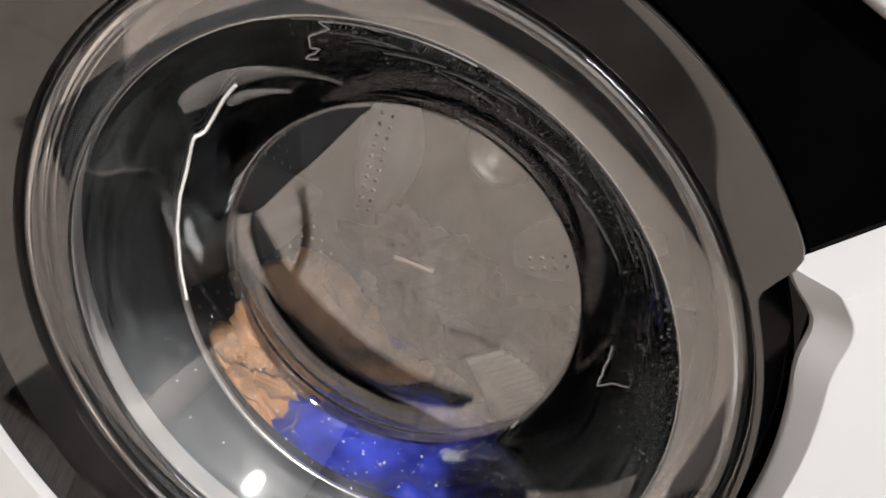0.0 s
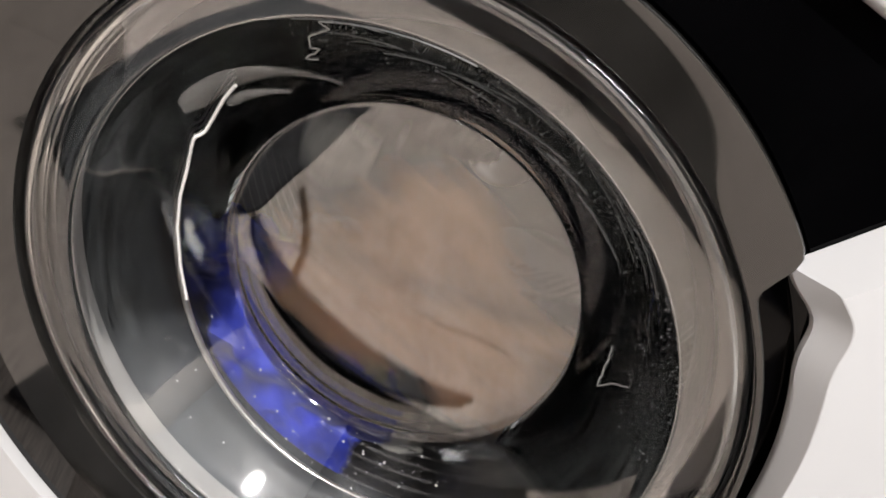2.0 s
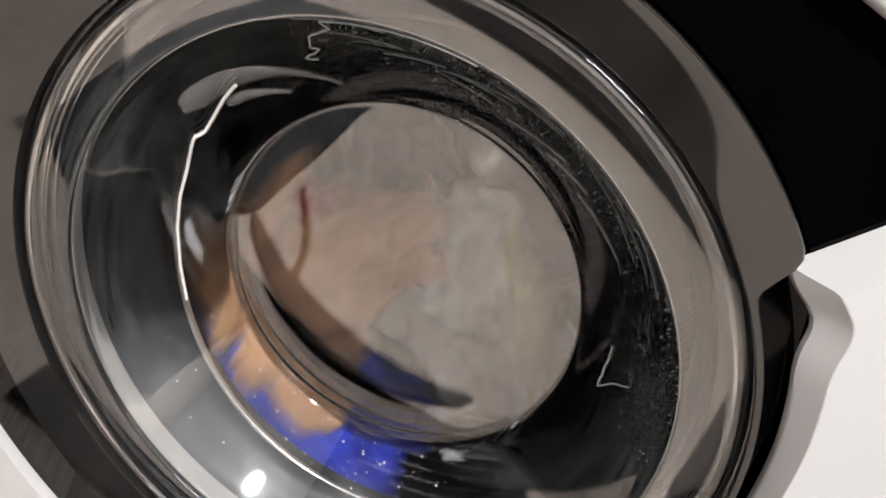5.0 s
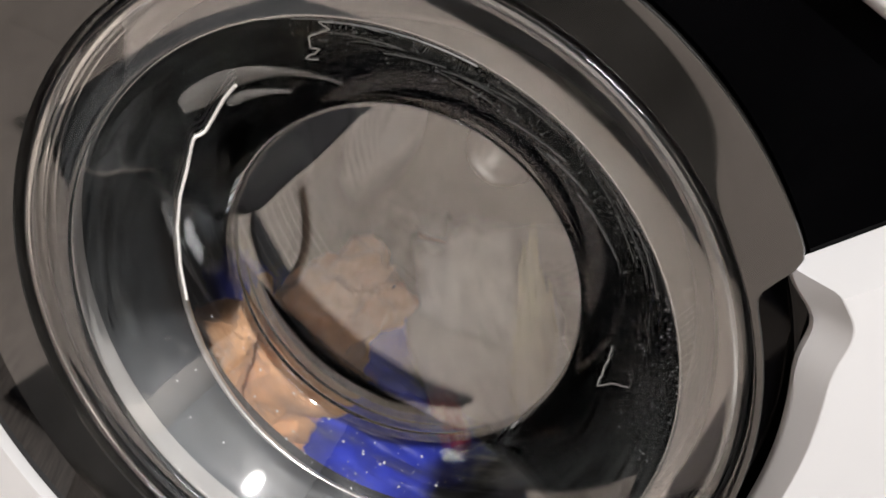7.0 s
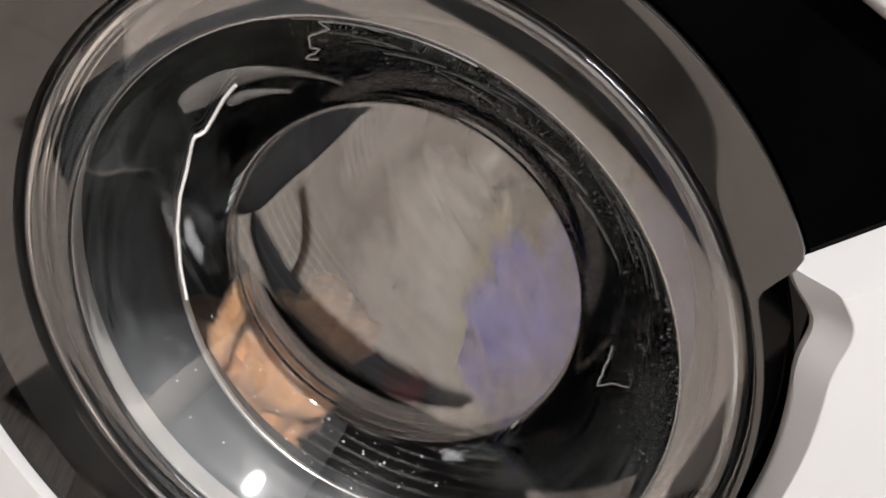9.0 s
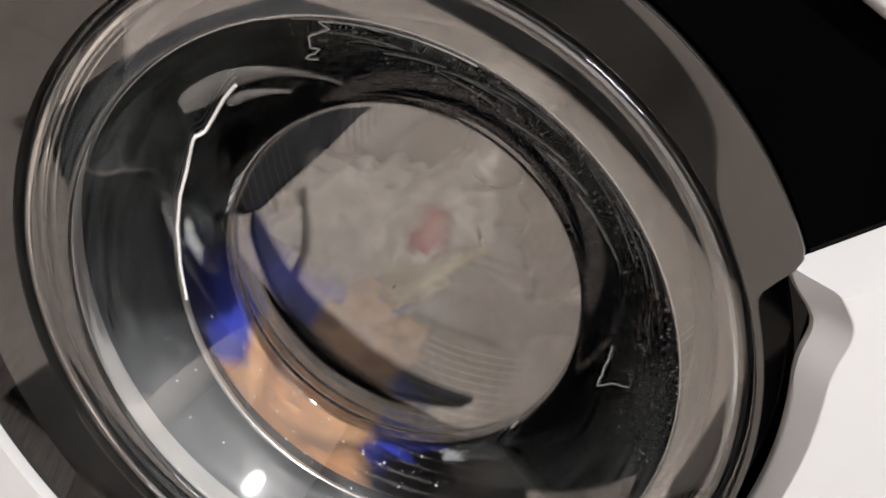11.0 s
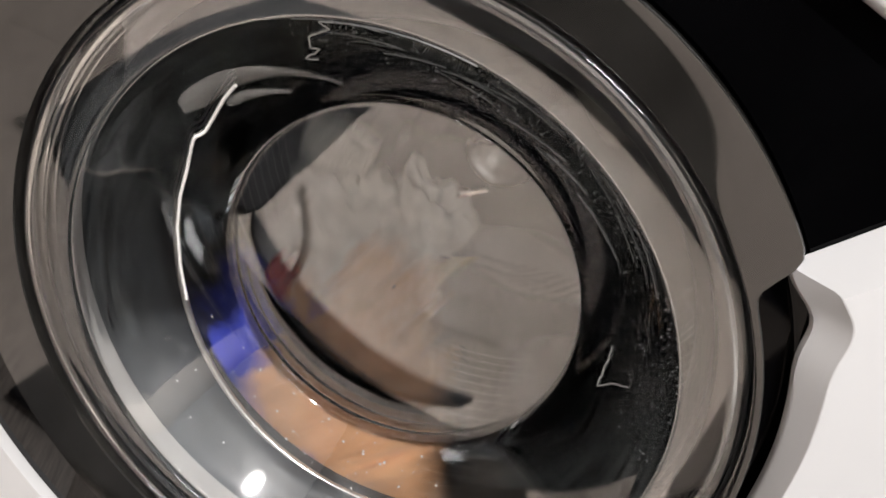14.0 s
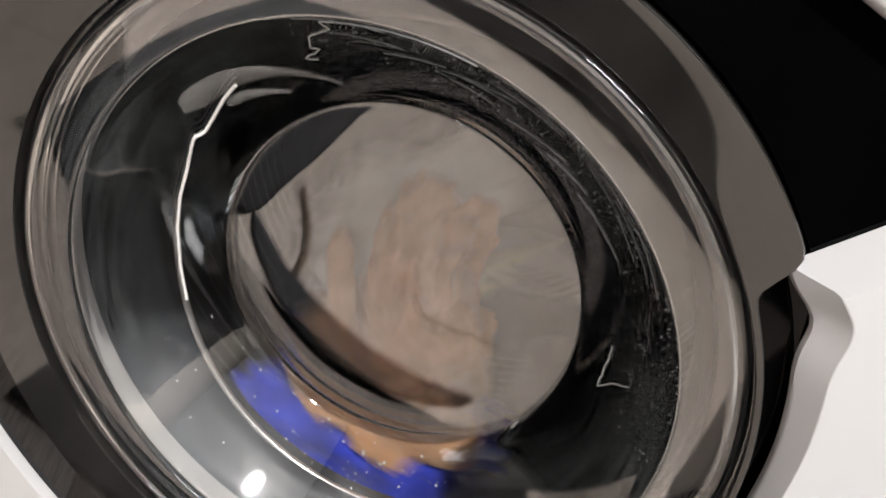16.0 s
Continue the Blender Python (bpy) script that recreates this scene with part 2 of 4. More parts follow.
# ---- room ----
def room():
    f = part("floor", box(-1.2, 1.4, -3.2, 0.8, -0.06, -0.006), M_CAB)
    tagged(f, "grey-brown wood laminate floor in front of the washer", "floor", kind="structure")
    for name, b in (("wall_left", (-1.3, -1.2, -3.2, 0.8, -0.06, 2.45)), ("wall_right", (1.4, 1.5, -3.2, 0.8, -0.06, 2.45)),
                    ("wall_back", (-1.3, 1.5, 0.8, 0.9, -0.06, 2.45))):
        tagged(part(name, box(*b), M_WALL), "plain beige painted room wall", "wall", kind="structure")
    wf = box(-1.3, 1.5, -3.3, -3.2, -0.06, 1.35)
    for b in ((-1.3, 1.5, 2.25, 2.45), (-1.3, -0.12, 1.35, 2.25), (1.02, 1.5, 1.35, 2.25)):
        bmesh.ops.create_cube(wf, size=1, matrix=Matrix.Translation(((b[0] + b[1]) / 2, -3.25, (b[2] + b[3]) / 2)) @ Matrix.Diagonal((b[1] - b[0], 0.1, b[3] - b[2], 1)))
    tagged(part("wall_front", wf, M_WALL, smooth=False), "plain beige painted wall with an added window opening", "wall", kind="structure")
    # window added out of view to house the fill light
    win = empty("added_window", pose(0.45, -3.25, 1.8))
    tagged(win, "unseen white framed window added round the fill light", "window", kind="structure")
    for b in ((-0.57, -0.52, -0.45, 0.45), (0.52, 0.57, -0.45, 0.45), (-0.52, 0.52, -0.45, -0.40), (-0.52, 0.52, 0.40, 0.45)):
        part("window_frame", box(b[0], b[1], -0.03, 0.02, b[2], b[3], 0.003), M_WHITE, win)
    pane = part("pane", box(-0.52, 0.52, -0.008, -0.003, -0.40, 0.40), M_GLASS, win)
    pane.visible_shadow = False
    tagged(part("ceiling", box(-1.3, 1.5, -3.3, 0.9, 2.45, 2.55), M_CEIL), "plain white painted ceiling", "ceiling", kind="structure")
    l = empty("ceiling_lamp", pose(*LAMP, 2.45))
    tagged(l, "round white ceiling lamp, switched on", "lamp")
    bm = bmesh.new()
    bmesh.ops.create_cone(bm, cap_ends=True, segments=40, radius1=0.13, radius2=0.15, depth=0.03, matrix=Matrix.Translation((0, 0, -0.015)))
    part("base", bm, M_CEIL, l)
    bm = bmesh.new()
    bmesh.ops.create_uvsphere(bm, u_segments=32, v_segments=12, radius=0.12, matrix=Matrix.Translation((0, 0, -0.03)) @ Matrix.Diagonal((1, 1, 0.38, 1)))
    part("diffuser", bm, M_GLOW, l)
    # added out of view so the bowl mirrors dark, not the lit wall
    c = empty("wardrobe", pose(-1.05, -0.85, 0))
    tagged(c, "unseen tall dark wardrobe added to darken the bowl's reflection", "wardrobe")
    part("body", box(-0.14, 0.12, -1.45, 1.45, 0.06, 2.30, 0.004), M_CAB, c)
    part("plinth", box(-0.14, 0.10, -1.43, 1.43, 0.0, 0.06), M_CAB, c)
    for i in range(4):
        d = part("door", box(0.122, 0.14, -1.445 + 0.7235 * i, -0.7255 + 0.7235 * i, 0.07, 2.29, 0.003), M_CAB, c)
        part("handle", box(0.141, 0.16, -0.80 + 0.7235 * i, -0.785 + 0.7235 * i, 0.95, 1.15, 0.003), M_STEEL, d)
    # unseen dark block, added to shape the reflection in the bowl's left wall
    tc = empty("unseen_cabinet", pose(0.82, 0.03, 0))
    tagged(tc, "unseen dark cabinet added to darken the bowl's left wall", "cabinet")
    part("body", box(-0.28, 0.28, -0.75, 0.75, 0.06, 0.90, 0.004), M_CAB, tc)
    part("plinth", box(-0.26, 0.26, -0.73, 0.73, 0.0, 0.06), M_CAB, tc)
    for i in range(3):
        d = part("door", box(-0.30, -0.282, -0.745 + 0.498 * i, -0.251 + 0.498 * i, 0.07, 0.89, 0.003), M_CAB, tc)
        part("handle", box(-0.32, -0.301, -0.33 + 0.498 * i, -0.315 + 0.498 * i, 0.62, 0.80, 0.003), M_STEEL, d)
    # dark bulk added behind the camera so surround and glass rim mirror black
    sb = empty("sideboard", pose(0.1, -2.95, 0))
    tagged(sb, "unseen deep dark sideboard added to keep door reflections black", "sideboard")
    part("body", box(-1.28, 1.28, -0.22, 0.86, 0.05, 1.32, 0.004), M_CAB, sb)
    part("plinth", box(-1.25, 1.25, -0.20, 0.84, 0, 0.05), M_CAB, sb)
    for i in range(4):
        d = part("door", box(-1.27 + 0.636 * i, -0.64 + 0.636 * i, 0.862, 0.88, 0.07, 1.30, 0.003), M_CAB, sb)
        part("handle", box(-0.97 + 0.636 * i, -0.94 + 0.636 * i, 0.881, 0.90, 1.05, 1.2, 0.004), M_STEEL, d)
    # added dark sheet for the mirrored crescent, its two edges drawn together at the ends
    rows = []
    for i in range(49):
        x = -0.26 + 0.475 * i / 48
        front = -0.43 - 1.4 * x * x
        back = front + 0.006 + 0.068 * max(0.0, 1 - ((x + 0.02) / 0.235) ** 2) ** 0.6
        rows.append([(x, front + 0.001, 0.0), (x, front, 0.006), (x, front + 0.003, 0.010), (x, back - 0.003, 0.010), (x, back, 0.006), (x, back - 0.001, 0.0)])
    m = part("dark_crescent", loft(rows, closed_v=True), M_MIRROR_DARK)
    tagged(m, "added curved dark sheet, mirrored as a dark crescent", "mat")
    # three more dark sheets, added only to darken reflections in the door
    dark_strip = part("mirrored_strip", box(-0.25, 0.335, -0.238, -0.150, 0.0, 0.012, 0.004), M_MIRROR_DARK)
    tagged(dark_strip, "added long dark strip, mirrored dark in the door frame", "mat")
    gap = part("side_dark_sheet", box(0.34, 0.515, -0.42, 0.50, 0.0, 0.011, 0.004), M_MIRROR_DARK)
    tagged(gap, "added narrow dark sheet that darkens the bowl's reflection", "mat")
    corner_dark_sheet = part("corner_dark_sheet", box(0.10, 0.336, -0.147, -0.01, 0.0, 0.011, 0.004), M_MIRROR_DARK)
    tagged(corner_dark_sheet, "added small dark sheet that darkens a mirrored floor patch", "mat")
    # dark sheet added for the dark upper-left area in the bowl's reflection
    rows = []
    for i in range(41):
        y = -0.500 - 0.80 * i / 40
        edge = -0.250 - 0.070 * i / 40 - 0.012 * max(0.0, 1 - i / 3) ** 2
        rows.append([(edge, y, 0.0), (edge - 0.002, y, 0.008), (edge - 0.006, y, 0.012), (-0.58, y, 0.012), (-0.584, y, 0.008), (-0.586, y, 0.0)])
    rug = part("rug", loft(rows, closed_v=True), M_MIRROR_DARK)
    tagged(rug, "added dark sheet, mirrored as the dark area in the glass", "rug")
    # planks laid slantwise and cut off at the walls
    lay = pose(0.1, -1.2, -0.003, 0, 0, -24)
    for i in range(20):
        for j in range(5):
            m = lay @ pose(-1.86 + 0.186 * i, -2.7 + 1.3 * j + 0.43 * (i % 3), 0)
            bm = box(-0.0928, 0.0928, -0.648, 0.648, -0.0029, 0.003, 0.0003)
            inv = m.inverted()
            for at, out in (((-1.199, 0, 0), (-1, 0, 0)), ((1.399, 0, 0), (1, 0, 0)), ((0, -3.199, 0), (0, -1, 0)), ((0, 0.799, 0), (0, 1, 0))):
                cut = bmesh.ops.bisect_plane(bm, geom=[*bm.verts, *bm.edges, *bm.faces], plane_co=inv @ Vector(at), plane_no=inv.to_3x3() @ Vector(out), clear_outer=True)
                edges = [e for e in cut["geom_cut"] if isinstance(e, bmesh.types.BMEdge)]
                if edges and bm.faces:
                    bmesh.ops.holes_fill(bm, edges=edges)
            if not bm.faces:
                bm.free()
                continue
            part("plank", bm, M_FLOOR, f).matrix_basis = m
    return f


# ---- washing machine ----
WALL = [0.0042 + 0.0060 * i for i in range(13)]
BOWL_R = ((0.0011, 0.1712), *[(y, 0.1690 - (y - 0.0042) * (0.835 - 2.0 * (y - 0.0042))) for y in WALL], (0.0784, 0.1176))


def on_bowl(deg, y, off=0.0):
    """A place on the bowl's front face at that angle and depth."""
    rr = float(np.interp(y, [p[0] for p in BOWL_R], [p[1] for p in BOWL_R]))
    p = polar(rr - off, deg, y - 0.3 * off)
    return (p[0], p[1], p[2] + H)


def grip_r(a):
    """Inner edge of the white housing: it swings out into a hollow for the fingers."""
    return 0.2118 + 0.004 * max(0.0, (a - 25) / 22) + 0.0065 * math.exp(-((a - 51) / 3.4) ** 2)


def frame_r(a):
    """Outer radius of the door's frame: it draws in beside the finger recess and is broader on the hinge side."""
    a = (a + 180) % 360 - 180
    k = 1 / (1 + math.exp(-(a - 57.2) * 1.4)) + 1 / (1 + math.exp((a + 45) * 1.6))
    broad = 0.5 - 0.5 * math.cos(radians(min(180.0, max(0.0, (a - 95) * 2.6)))) if a > 0 else min(1.0, max(0.0, (-a - 50) / 15))
    return 0.2045 + (0.0215 + 0.0145 * broad) * min(1, k)


def crest_r(a):
    """Radius at which the frame's flat inner face turns into the raised lip of the grip."""
    a = (a + 180) % 360 - 180
    k = 1 / (1 + math.exp(-(a - 71.5) / 2.6))
    return 0.2013 + 0.0175 * k + 0.0030 * min(1.0, max(0.0, (a - 80) / 15))


def washer():
    w = empty("washing_machine", pose(0, 0, H))
    tagged(w, "white front-loading washer with black door surround, drum turning", "washing machine")
    # cabinet panels
    part("side_panel", box(-0.312, -0.297, 0.013, 0.56, -0.44, 0.37, 0.003), M_WHITE, w)
    part("side_panel", box(0.297, 0.312, 0.013, 0.56, -0.44, 0.37, 0.003), M_WHITE, w)
    part("back_panel", box(-0.297, 0.297, 0.548, 0.56, -0.44, 0.37), M_WHITE, w)
    part("base_panel", box(-0.297, 0.297, 0.013, 0.548, -0.44, -0.42), M_WHITE, w)
    part("worktop", box(-0.314, 0.314, -0.008, 0.562, 0.37, 0.395, 0.006), M_WHITE, w)
    for x in (-0.24, 0.24):
        for y in (0.08, 0.50):
            bm = bmesh.new()
            bmesh.ops.create_cone(bm, cap_ends=True, segments=20, radius1=0.024, radius2=0.018, depth=0.04, matrix=Matrix.Translation((x, y, -0.46)))
            part("foot", bm, M_RUBBER, w)
    # front panel with the round opening
    rows = []
    for i in range(180):
        a = 2 * i
        ca, sa = math.cos(radians(a)), math.sin(radians(a))
        k = min(0.312 / max(abs(ca), 1e-6), (0.302 if sa > 0 else 0.44) / max(abs(sa), 1e-6))
        k = max(k, 0.302)
        rows.append([(0.298 * ca, 0.012, 0.298 * sa), (0.298 * ca, 0.004, 0.298 * sa), (0.3005 * ca, 0, 0.3005 * sa), (k * ca, 0, k * sa), (k * ca, 0.012, k * sa)])
    part("front_panel", loft(rows, closed_u=True, closed_v=True), M_WHITE, w)
    part("control_panel", box(-0.312, 0.312, -0.008, 0.012, 0.2685, 0.369, 0.004), M_WHITE, w)
    part("surround", turned([(0.2975, 0.008), (0.2965, 0.006), (0.2275, 0.006), (0.2265, 0.008), (0.2262, 0.05), (0.2975, 0.05)], 160, True), M_BLACK, w, "glossy black round door surround", crease=20)
    # white grip housing beside the recess
    prof = [(0.04, 0.0052, 57.6), (0.0, 0.003, 57.6), (0.08, 0.0005, 57.5), (0.20, -0.001, 57.3), (0.88, -0.0100, 55.4), (0.95, -0.0111, 55.0), (1.0, -0.0114, 54.6)]
    rows = []
    for i in range(81):
        u = i / 80
        row = []
        for share, y, end in prof:
            a = -42 + (end + 42) * u
            row.append(polar(grip_r(a) + share * (0.0065 + 0.0085 * max(0.0, min(1.0, (a - 28) / 27))), a, y))
        a1, a2 = -42 + (57.6 + 42) * u, -42 + (60.3 + 42) * u
        row += [polar(0.292, a1, -0.0114), polar(0.292, a2, 0.003), polar(0.292, a2, 0.0052)]
        rows.append(row)
    part("grip_housing", loft(rows, closed_v=True), M_WHITE, w, "white moulded housing of the finger recess", crease=22)
    part("recess_liner", turned([(0.2258, 0.0085), (0.219, 0.0085), (0.2165, 0.010), (0.2165, 0.0122), (0.2010, 0.0122), (0.2010, 0.0128), (0.2258, 0.0128)], 160, True), M_BLACK, w, "black liner of the finger recess")
    # rubber door seal and steel lip
    seal = [(0.216, 0.013), (0.203, 0.014), (0.197, 0.02), (0.192, 0.034), (0.189, 0.044), (0.183, 0.047), (0.180, 0.055), (0.174, 0.060), (0.1695, 0.072),
            (0.172, 0.084), (0.19, 0.090), (0.21, 0.093), (0.225, 0.093), (0.216, 0.06)]
    rows = [[polar(q, 2.25 * i, y, 0.012 * min(1, max(0, (y - 0.03) / 0.04))) for q, y in seal] for i in range(160)]
    part("door_seal", loft(rows, closed_u=True, closed_v=True), M_RUBBER, w, "grey folded rubber door seal")
    ring = []
    for i in range(121):
        a = 160 + 220 * i / 120
        q = 0.1495 + 0.0275 * (0.5 - 0.5 * math.cos(radians(max(0.0, min(180.0, (a - 198) * 1.65))))) + 0.0028 * math.exp(-((a - 180.5) / 3.0) ** 2) - 0.0016 * math.exp(-((a - 174.5) / 3.5) ** 2) + 0.0025 * math.exp(-((a - 160) / 7) ** 2)
        ring.append(polar(q, a, 0.072))
    part("seal_clamp", tube(ring, 0.0024, 12), M_LIP, w, "thin bright steel ring round the drum mouth")
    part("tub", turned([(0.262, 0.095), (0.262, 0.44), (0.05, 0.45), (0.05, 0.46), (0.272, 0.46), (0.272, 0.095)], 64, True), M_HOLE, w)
    # door
    d = empty("door", pose(0, 0, 0))
    d.parent = w
    tagged(d, "closed round door with a deep clear glass bowl")
    rows = []
    for i in range(360):
        ro = frame_r(i)
        grip = 1.0 if 0 < i < 100 else max(0.0, 1 - (i - 100) / 30) if i < 180 else 0.0
        cr = min(crest_r(i), ro - 0.0012)
        top = -0.0045
        lip = top - 0.17 * (ro - 0.0008 - cr) * grip
        rows.append([polar(r, i, y) for r, y in ((0.2006, 0.0050), (0.2006, -0.0010), (0.2010, top + 0.0008), (0.2014, top), (max(cr, 0.2015), top), (ro - 0.0008, lip), (ro - 0.0002, lip + 0.0006), (ro, lip + 0.0016), (ro, 0.0055))])
    part("door_frame", loft(rows, closed_u=True, closed_v=True), M_FRAME, d, "glossy black plastic door frame", crease=28)
    bowl = [(0.1995, 0.006), (0.1995, 0.001), (0.1985, -0.0002), (0.1965, -0.0006), (0.1945, -0.0002), (0.193, 0.0009), (0.1922, 0.0010), (0.190, 0.0010), (0.1720, 0.0010), (0.1712, 0.0011), (0.1700, 0.0020), (0.1690, 0.0042),
            *[(r, y) for y, r in BOWL_R[2:]], (0.1170, 0.0789), (0.1162, 0.0790)]
    bowl += [(r, 0.0796 - 0.0006 * (r / 0.1162) ** 2) for r in (0.1145, 0.10, 0.08, 0.06, 0.04, 0.02, 0.0005)]
    back = [(max(r - 0.001, 0.0005) if r < 0.165 else r, y + 0.005) for r, y in bowl[6:]]
    part("glass_bowl", turned(bowl + back[::-1] + [(0.1955, 0.006)], 160, True), M_GLASS, d, "thick clear moulded glass bowl")
    # two pale crescents added on the bowl in place of reflections
    for a0, a1, y0, y1, half, bend in ((163.5, 130.5, 0.0280, 0.0515, 0.0066, 3.2), (157.0, 143.5, 0.0405, 0.0517, 0.0042, 1.5)):
        rows = []
        for i in range(25):
            u = i / 24
            a = a0 + (a1 - a0) * u
            yc = y0 + (y1 - y0) * u ** bend - 0.001 * math.sin(math.pi * u)
            wd = half * (1 - (1 - min(1, u / 0.14)) ** 2) ** 0.5 * (1 - max(0, (u - 0.35) / 0.66) ** 1.7)
            row = []
            for v, lift in ((-1, 0.0), (-0.6, 0.0009), (0, 0.0013), (0.6, 0.0009), (1, 0.0)):
                q = on_bowl(a, min(0.078, yc + v * max(wd, 0.0006)), lift + 0.0003)
                row.append((q[0], q[1], q[2] - H))
            rows.append(row)
        part("floor_reflection", loft(rows), M_FLOOR_REFL, d, "pale crescent standing for a reflection in the glass")
    # line added along the bowl where the glass gleams; its brightness is painted
    glint_path = ((150.8, 0.0330), (153.5, 0.0348), (156.2, 0.0367), (163.2, 0.0417), (167.4, 0.0437), (168.6, 0.0432), (169.8, 0.0415), (171.0, 0.0416), (173.5, 0.0432), (180.8, 0.0472), (189.0, 0.0487), (198.7, 0.0503), (211.0, 0.0517), (221.6, 0.0517))
    pts = [Vector(on_bowl(a, y, 0.0006)) - Vector((0, 0, H)) for a, y in glint_path]
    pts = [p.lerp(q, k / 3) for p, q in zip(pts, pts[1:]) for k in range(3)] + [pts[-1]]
    part("glint_line", tube(pts, 0.0010, 8), M_GLINT, d, "thin pale line painted for a glint in the glass")
    part("trim_ring", turned([(0.1935, 0.0062), (0.1925, 0.0068), (0.1885, 0.0300), (0.1880, 0.0320), (0.1900, 0.0325), (0.1950, 0.0068)], 160, True), M_TRIM, d, "grey plastic ring behind the glass rim")
    # drum
    drum = empty("drum", pose(0, 0, 0))
    drum.parent = w
    tagged(drum, "turning perforated steel drum")
    part("shell", turned([(0.205, 0.098), (0.243, 0.102), (0.25, 0.112), (0.25, 0.405), (0.24, 0.415), (0.12, 0.405), (0.05, 0.40), (0.0005, 0.40),
                          (0.0005, 0.405), (0.12, 0.41), (0.24, 0.42), (0.255, 0.41), (0.255, 0.106), (0.243, 0.097)], 96, True), M_DRUM, drum)
    bm = bmesh.new()
    for i in range(84):
        for j in range(20):
            a, y = 360 * (i + 0.5 * (j % 2)) / 84, 0.12 + 0.0142 * j
            vs = [bm.verts.new(polar(0.2492, a + 0.55 * math.cos(k * 1.0472), y + 0.0024 * math.sin(k * 1.0472))) for k in range(6)]
            bm.faces.new(vs)
    tagged(part("perforation", bm, M_PERF, drum), kind="stuff")
    part("hub", turned([(0.0005, 0.395), (0.009, 0.3942), (0.018, 0.3905), (0.026, 0.386), (0.033, 0.381), (0.037, 0.3815), (0.042, 0.401)], 48), M_HUB, drum, "dished bright steel hub")
    for q in range(3):
        a0 = RIB + 120 * q
        rows = []
        for i in range(21):
            u = i / 20
            rr = -0.078 + 0.156 * u
            wd = 0.034 * math.sin(math.pi * (0.08 + 0.86 * u) ** 0.8) + 0.004
            mx, mz = 0.137 * math.cos(radians(a0)), 0.137 * math.sin(radians(a0))
            ca, sa = math.cos(radians(a0 + 60)), math.sin(radians(a0 + 60))
            rows.append([(mx + rr * ca - t * wd * sa, y, mz + rr * sa + t * wd * ca) for t, y in ((-1, 0.4005), (-0.86, 0.390), (-0.5, 0.384), (0, 0.3825), (0.5, 0.384), (0.86, 0.390), (1, 0.4005))])
        rb = part("rib", loft(rows), M_LIFTER, drum, "pale grey embossed rib of the drum's back")
        bm = bmesh.new()
        bmesh.ops.create_icosphere(bm, subdivisions=1, radius=0.0028)
        me = bpy.data.meshes.new("drain_hole")
        bm.to_mesh(me)
        bm.free()
        me.materials.append(M_HOLE)
        for i in range(10):
            for t in (0.006, -0.006):
                rr = -0.06 + 0.0125 * i
                hole = new("drain_hole", me)
                hole.parent = rb
                hole.matrix_basis = pose(mx + rr * ca - (t - 0.006) * sa, 0.3828, mz + rr * sa + (t - 0.006) * ca)
    for q in range(3):
        a0 = 108 + 120 * q
        rows = []
        for i in range(17):
            u = i / 16
            y = 0.118 + 0.275 * u
            h = 0.055 * (1 - (2 * u - 1) ** 4) ** 0.5 + 0.004
            wd = 11 * (1 - 0.6 * (2 * u - 1) ** 4)
            tw = 10 * (u - 0.5)
            rows.append([polar(r, a0 + tw + s * wd, y) for r, s in ((0.2485, -1), (0.246 - 0.35 * h, -0.75), (0.249 - 0.8 * h, -0.42), (0.249 - h, -0.12), (0.249 - h, 0.12),
                                                                    (0.249 - 0.8 * h, 0.42), (0.246 - 0.35 * h, 0.75), (0.2485, 1))])
        lf = part("lifter", loft(rows, closed_v=True), M_LIFTER, drum, "pale grey moulded drum lifter")
    return w, drum


# ---- laundry ----
def garment(name, label, mat, pieces):
    g = empty(name, pose(0, 0.2, H))
    tagged(g, label, "laundry")
    out = []
    for i, (pname, at, size, seed, fold) in enumerate(pieces):
        p = part(pname, crumple(size, seed, fold), mat, g)
        p.matrix_basis = pose(*at)
        out.append(p)
    return g, out


def flecks(name, label, mat, spots, kind="stuff"):
    bm = bmesh.new()
    for p, size, flat in spots:
        bmesh.ops.create_icosphere(bm, subdivisions=1, radius=size, matrix=Matrix.Translation(p) @ Matrix.Diagonal((1, flat, 1, 1)))
    return tagged(part(name, bm, mat), label, "residue", kind=kind)


def wavy(points, amount):
    """The same line with five times the points, made uneven."""
    out = []
    for i in range(len(points) - 1):
        p, q = Vector(points[i]), Vector(points[i + 1])
        for k in range(5):
            m = p.lerp(q, k / 5)
            out.append(m + amount * Vector((noise.noise(m * 400), 0.2 * noise.noise(m * 300), noise.noise(m * 350 + Vector((9, 3, 1))))))
    return out


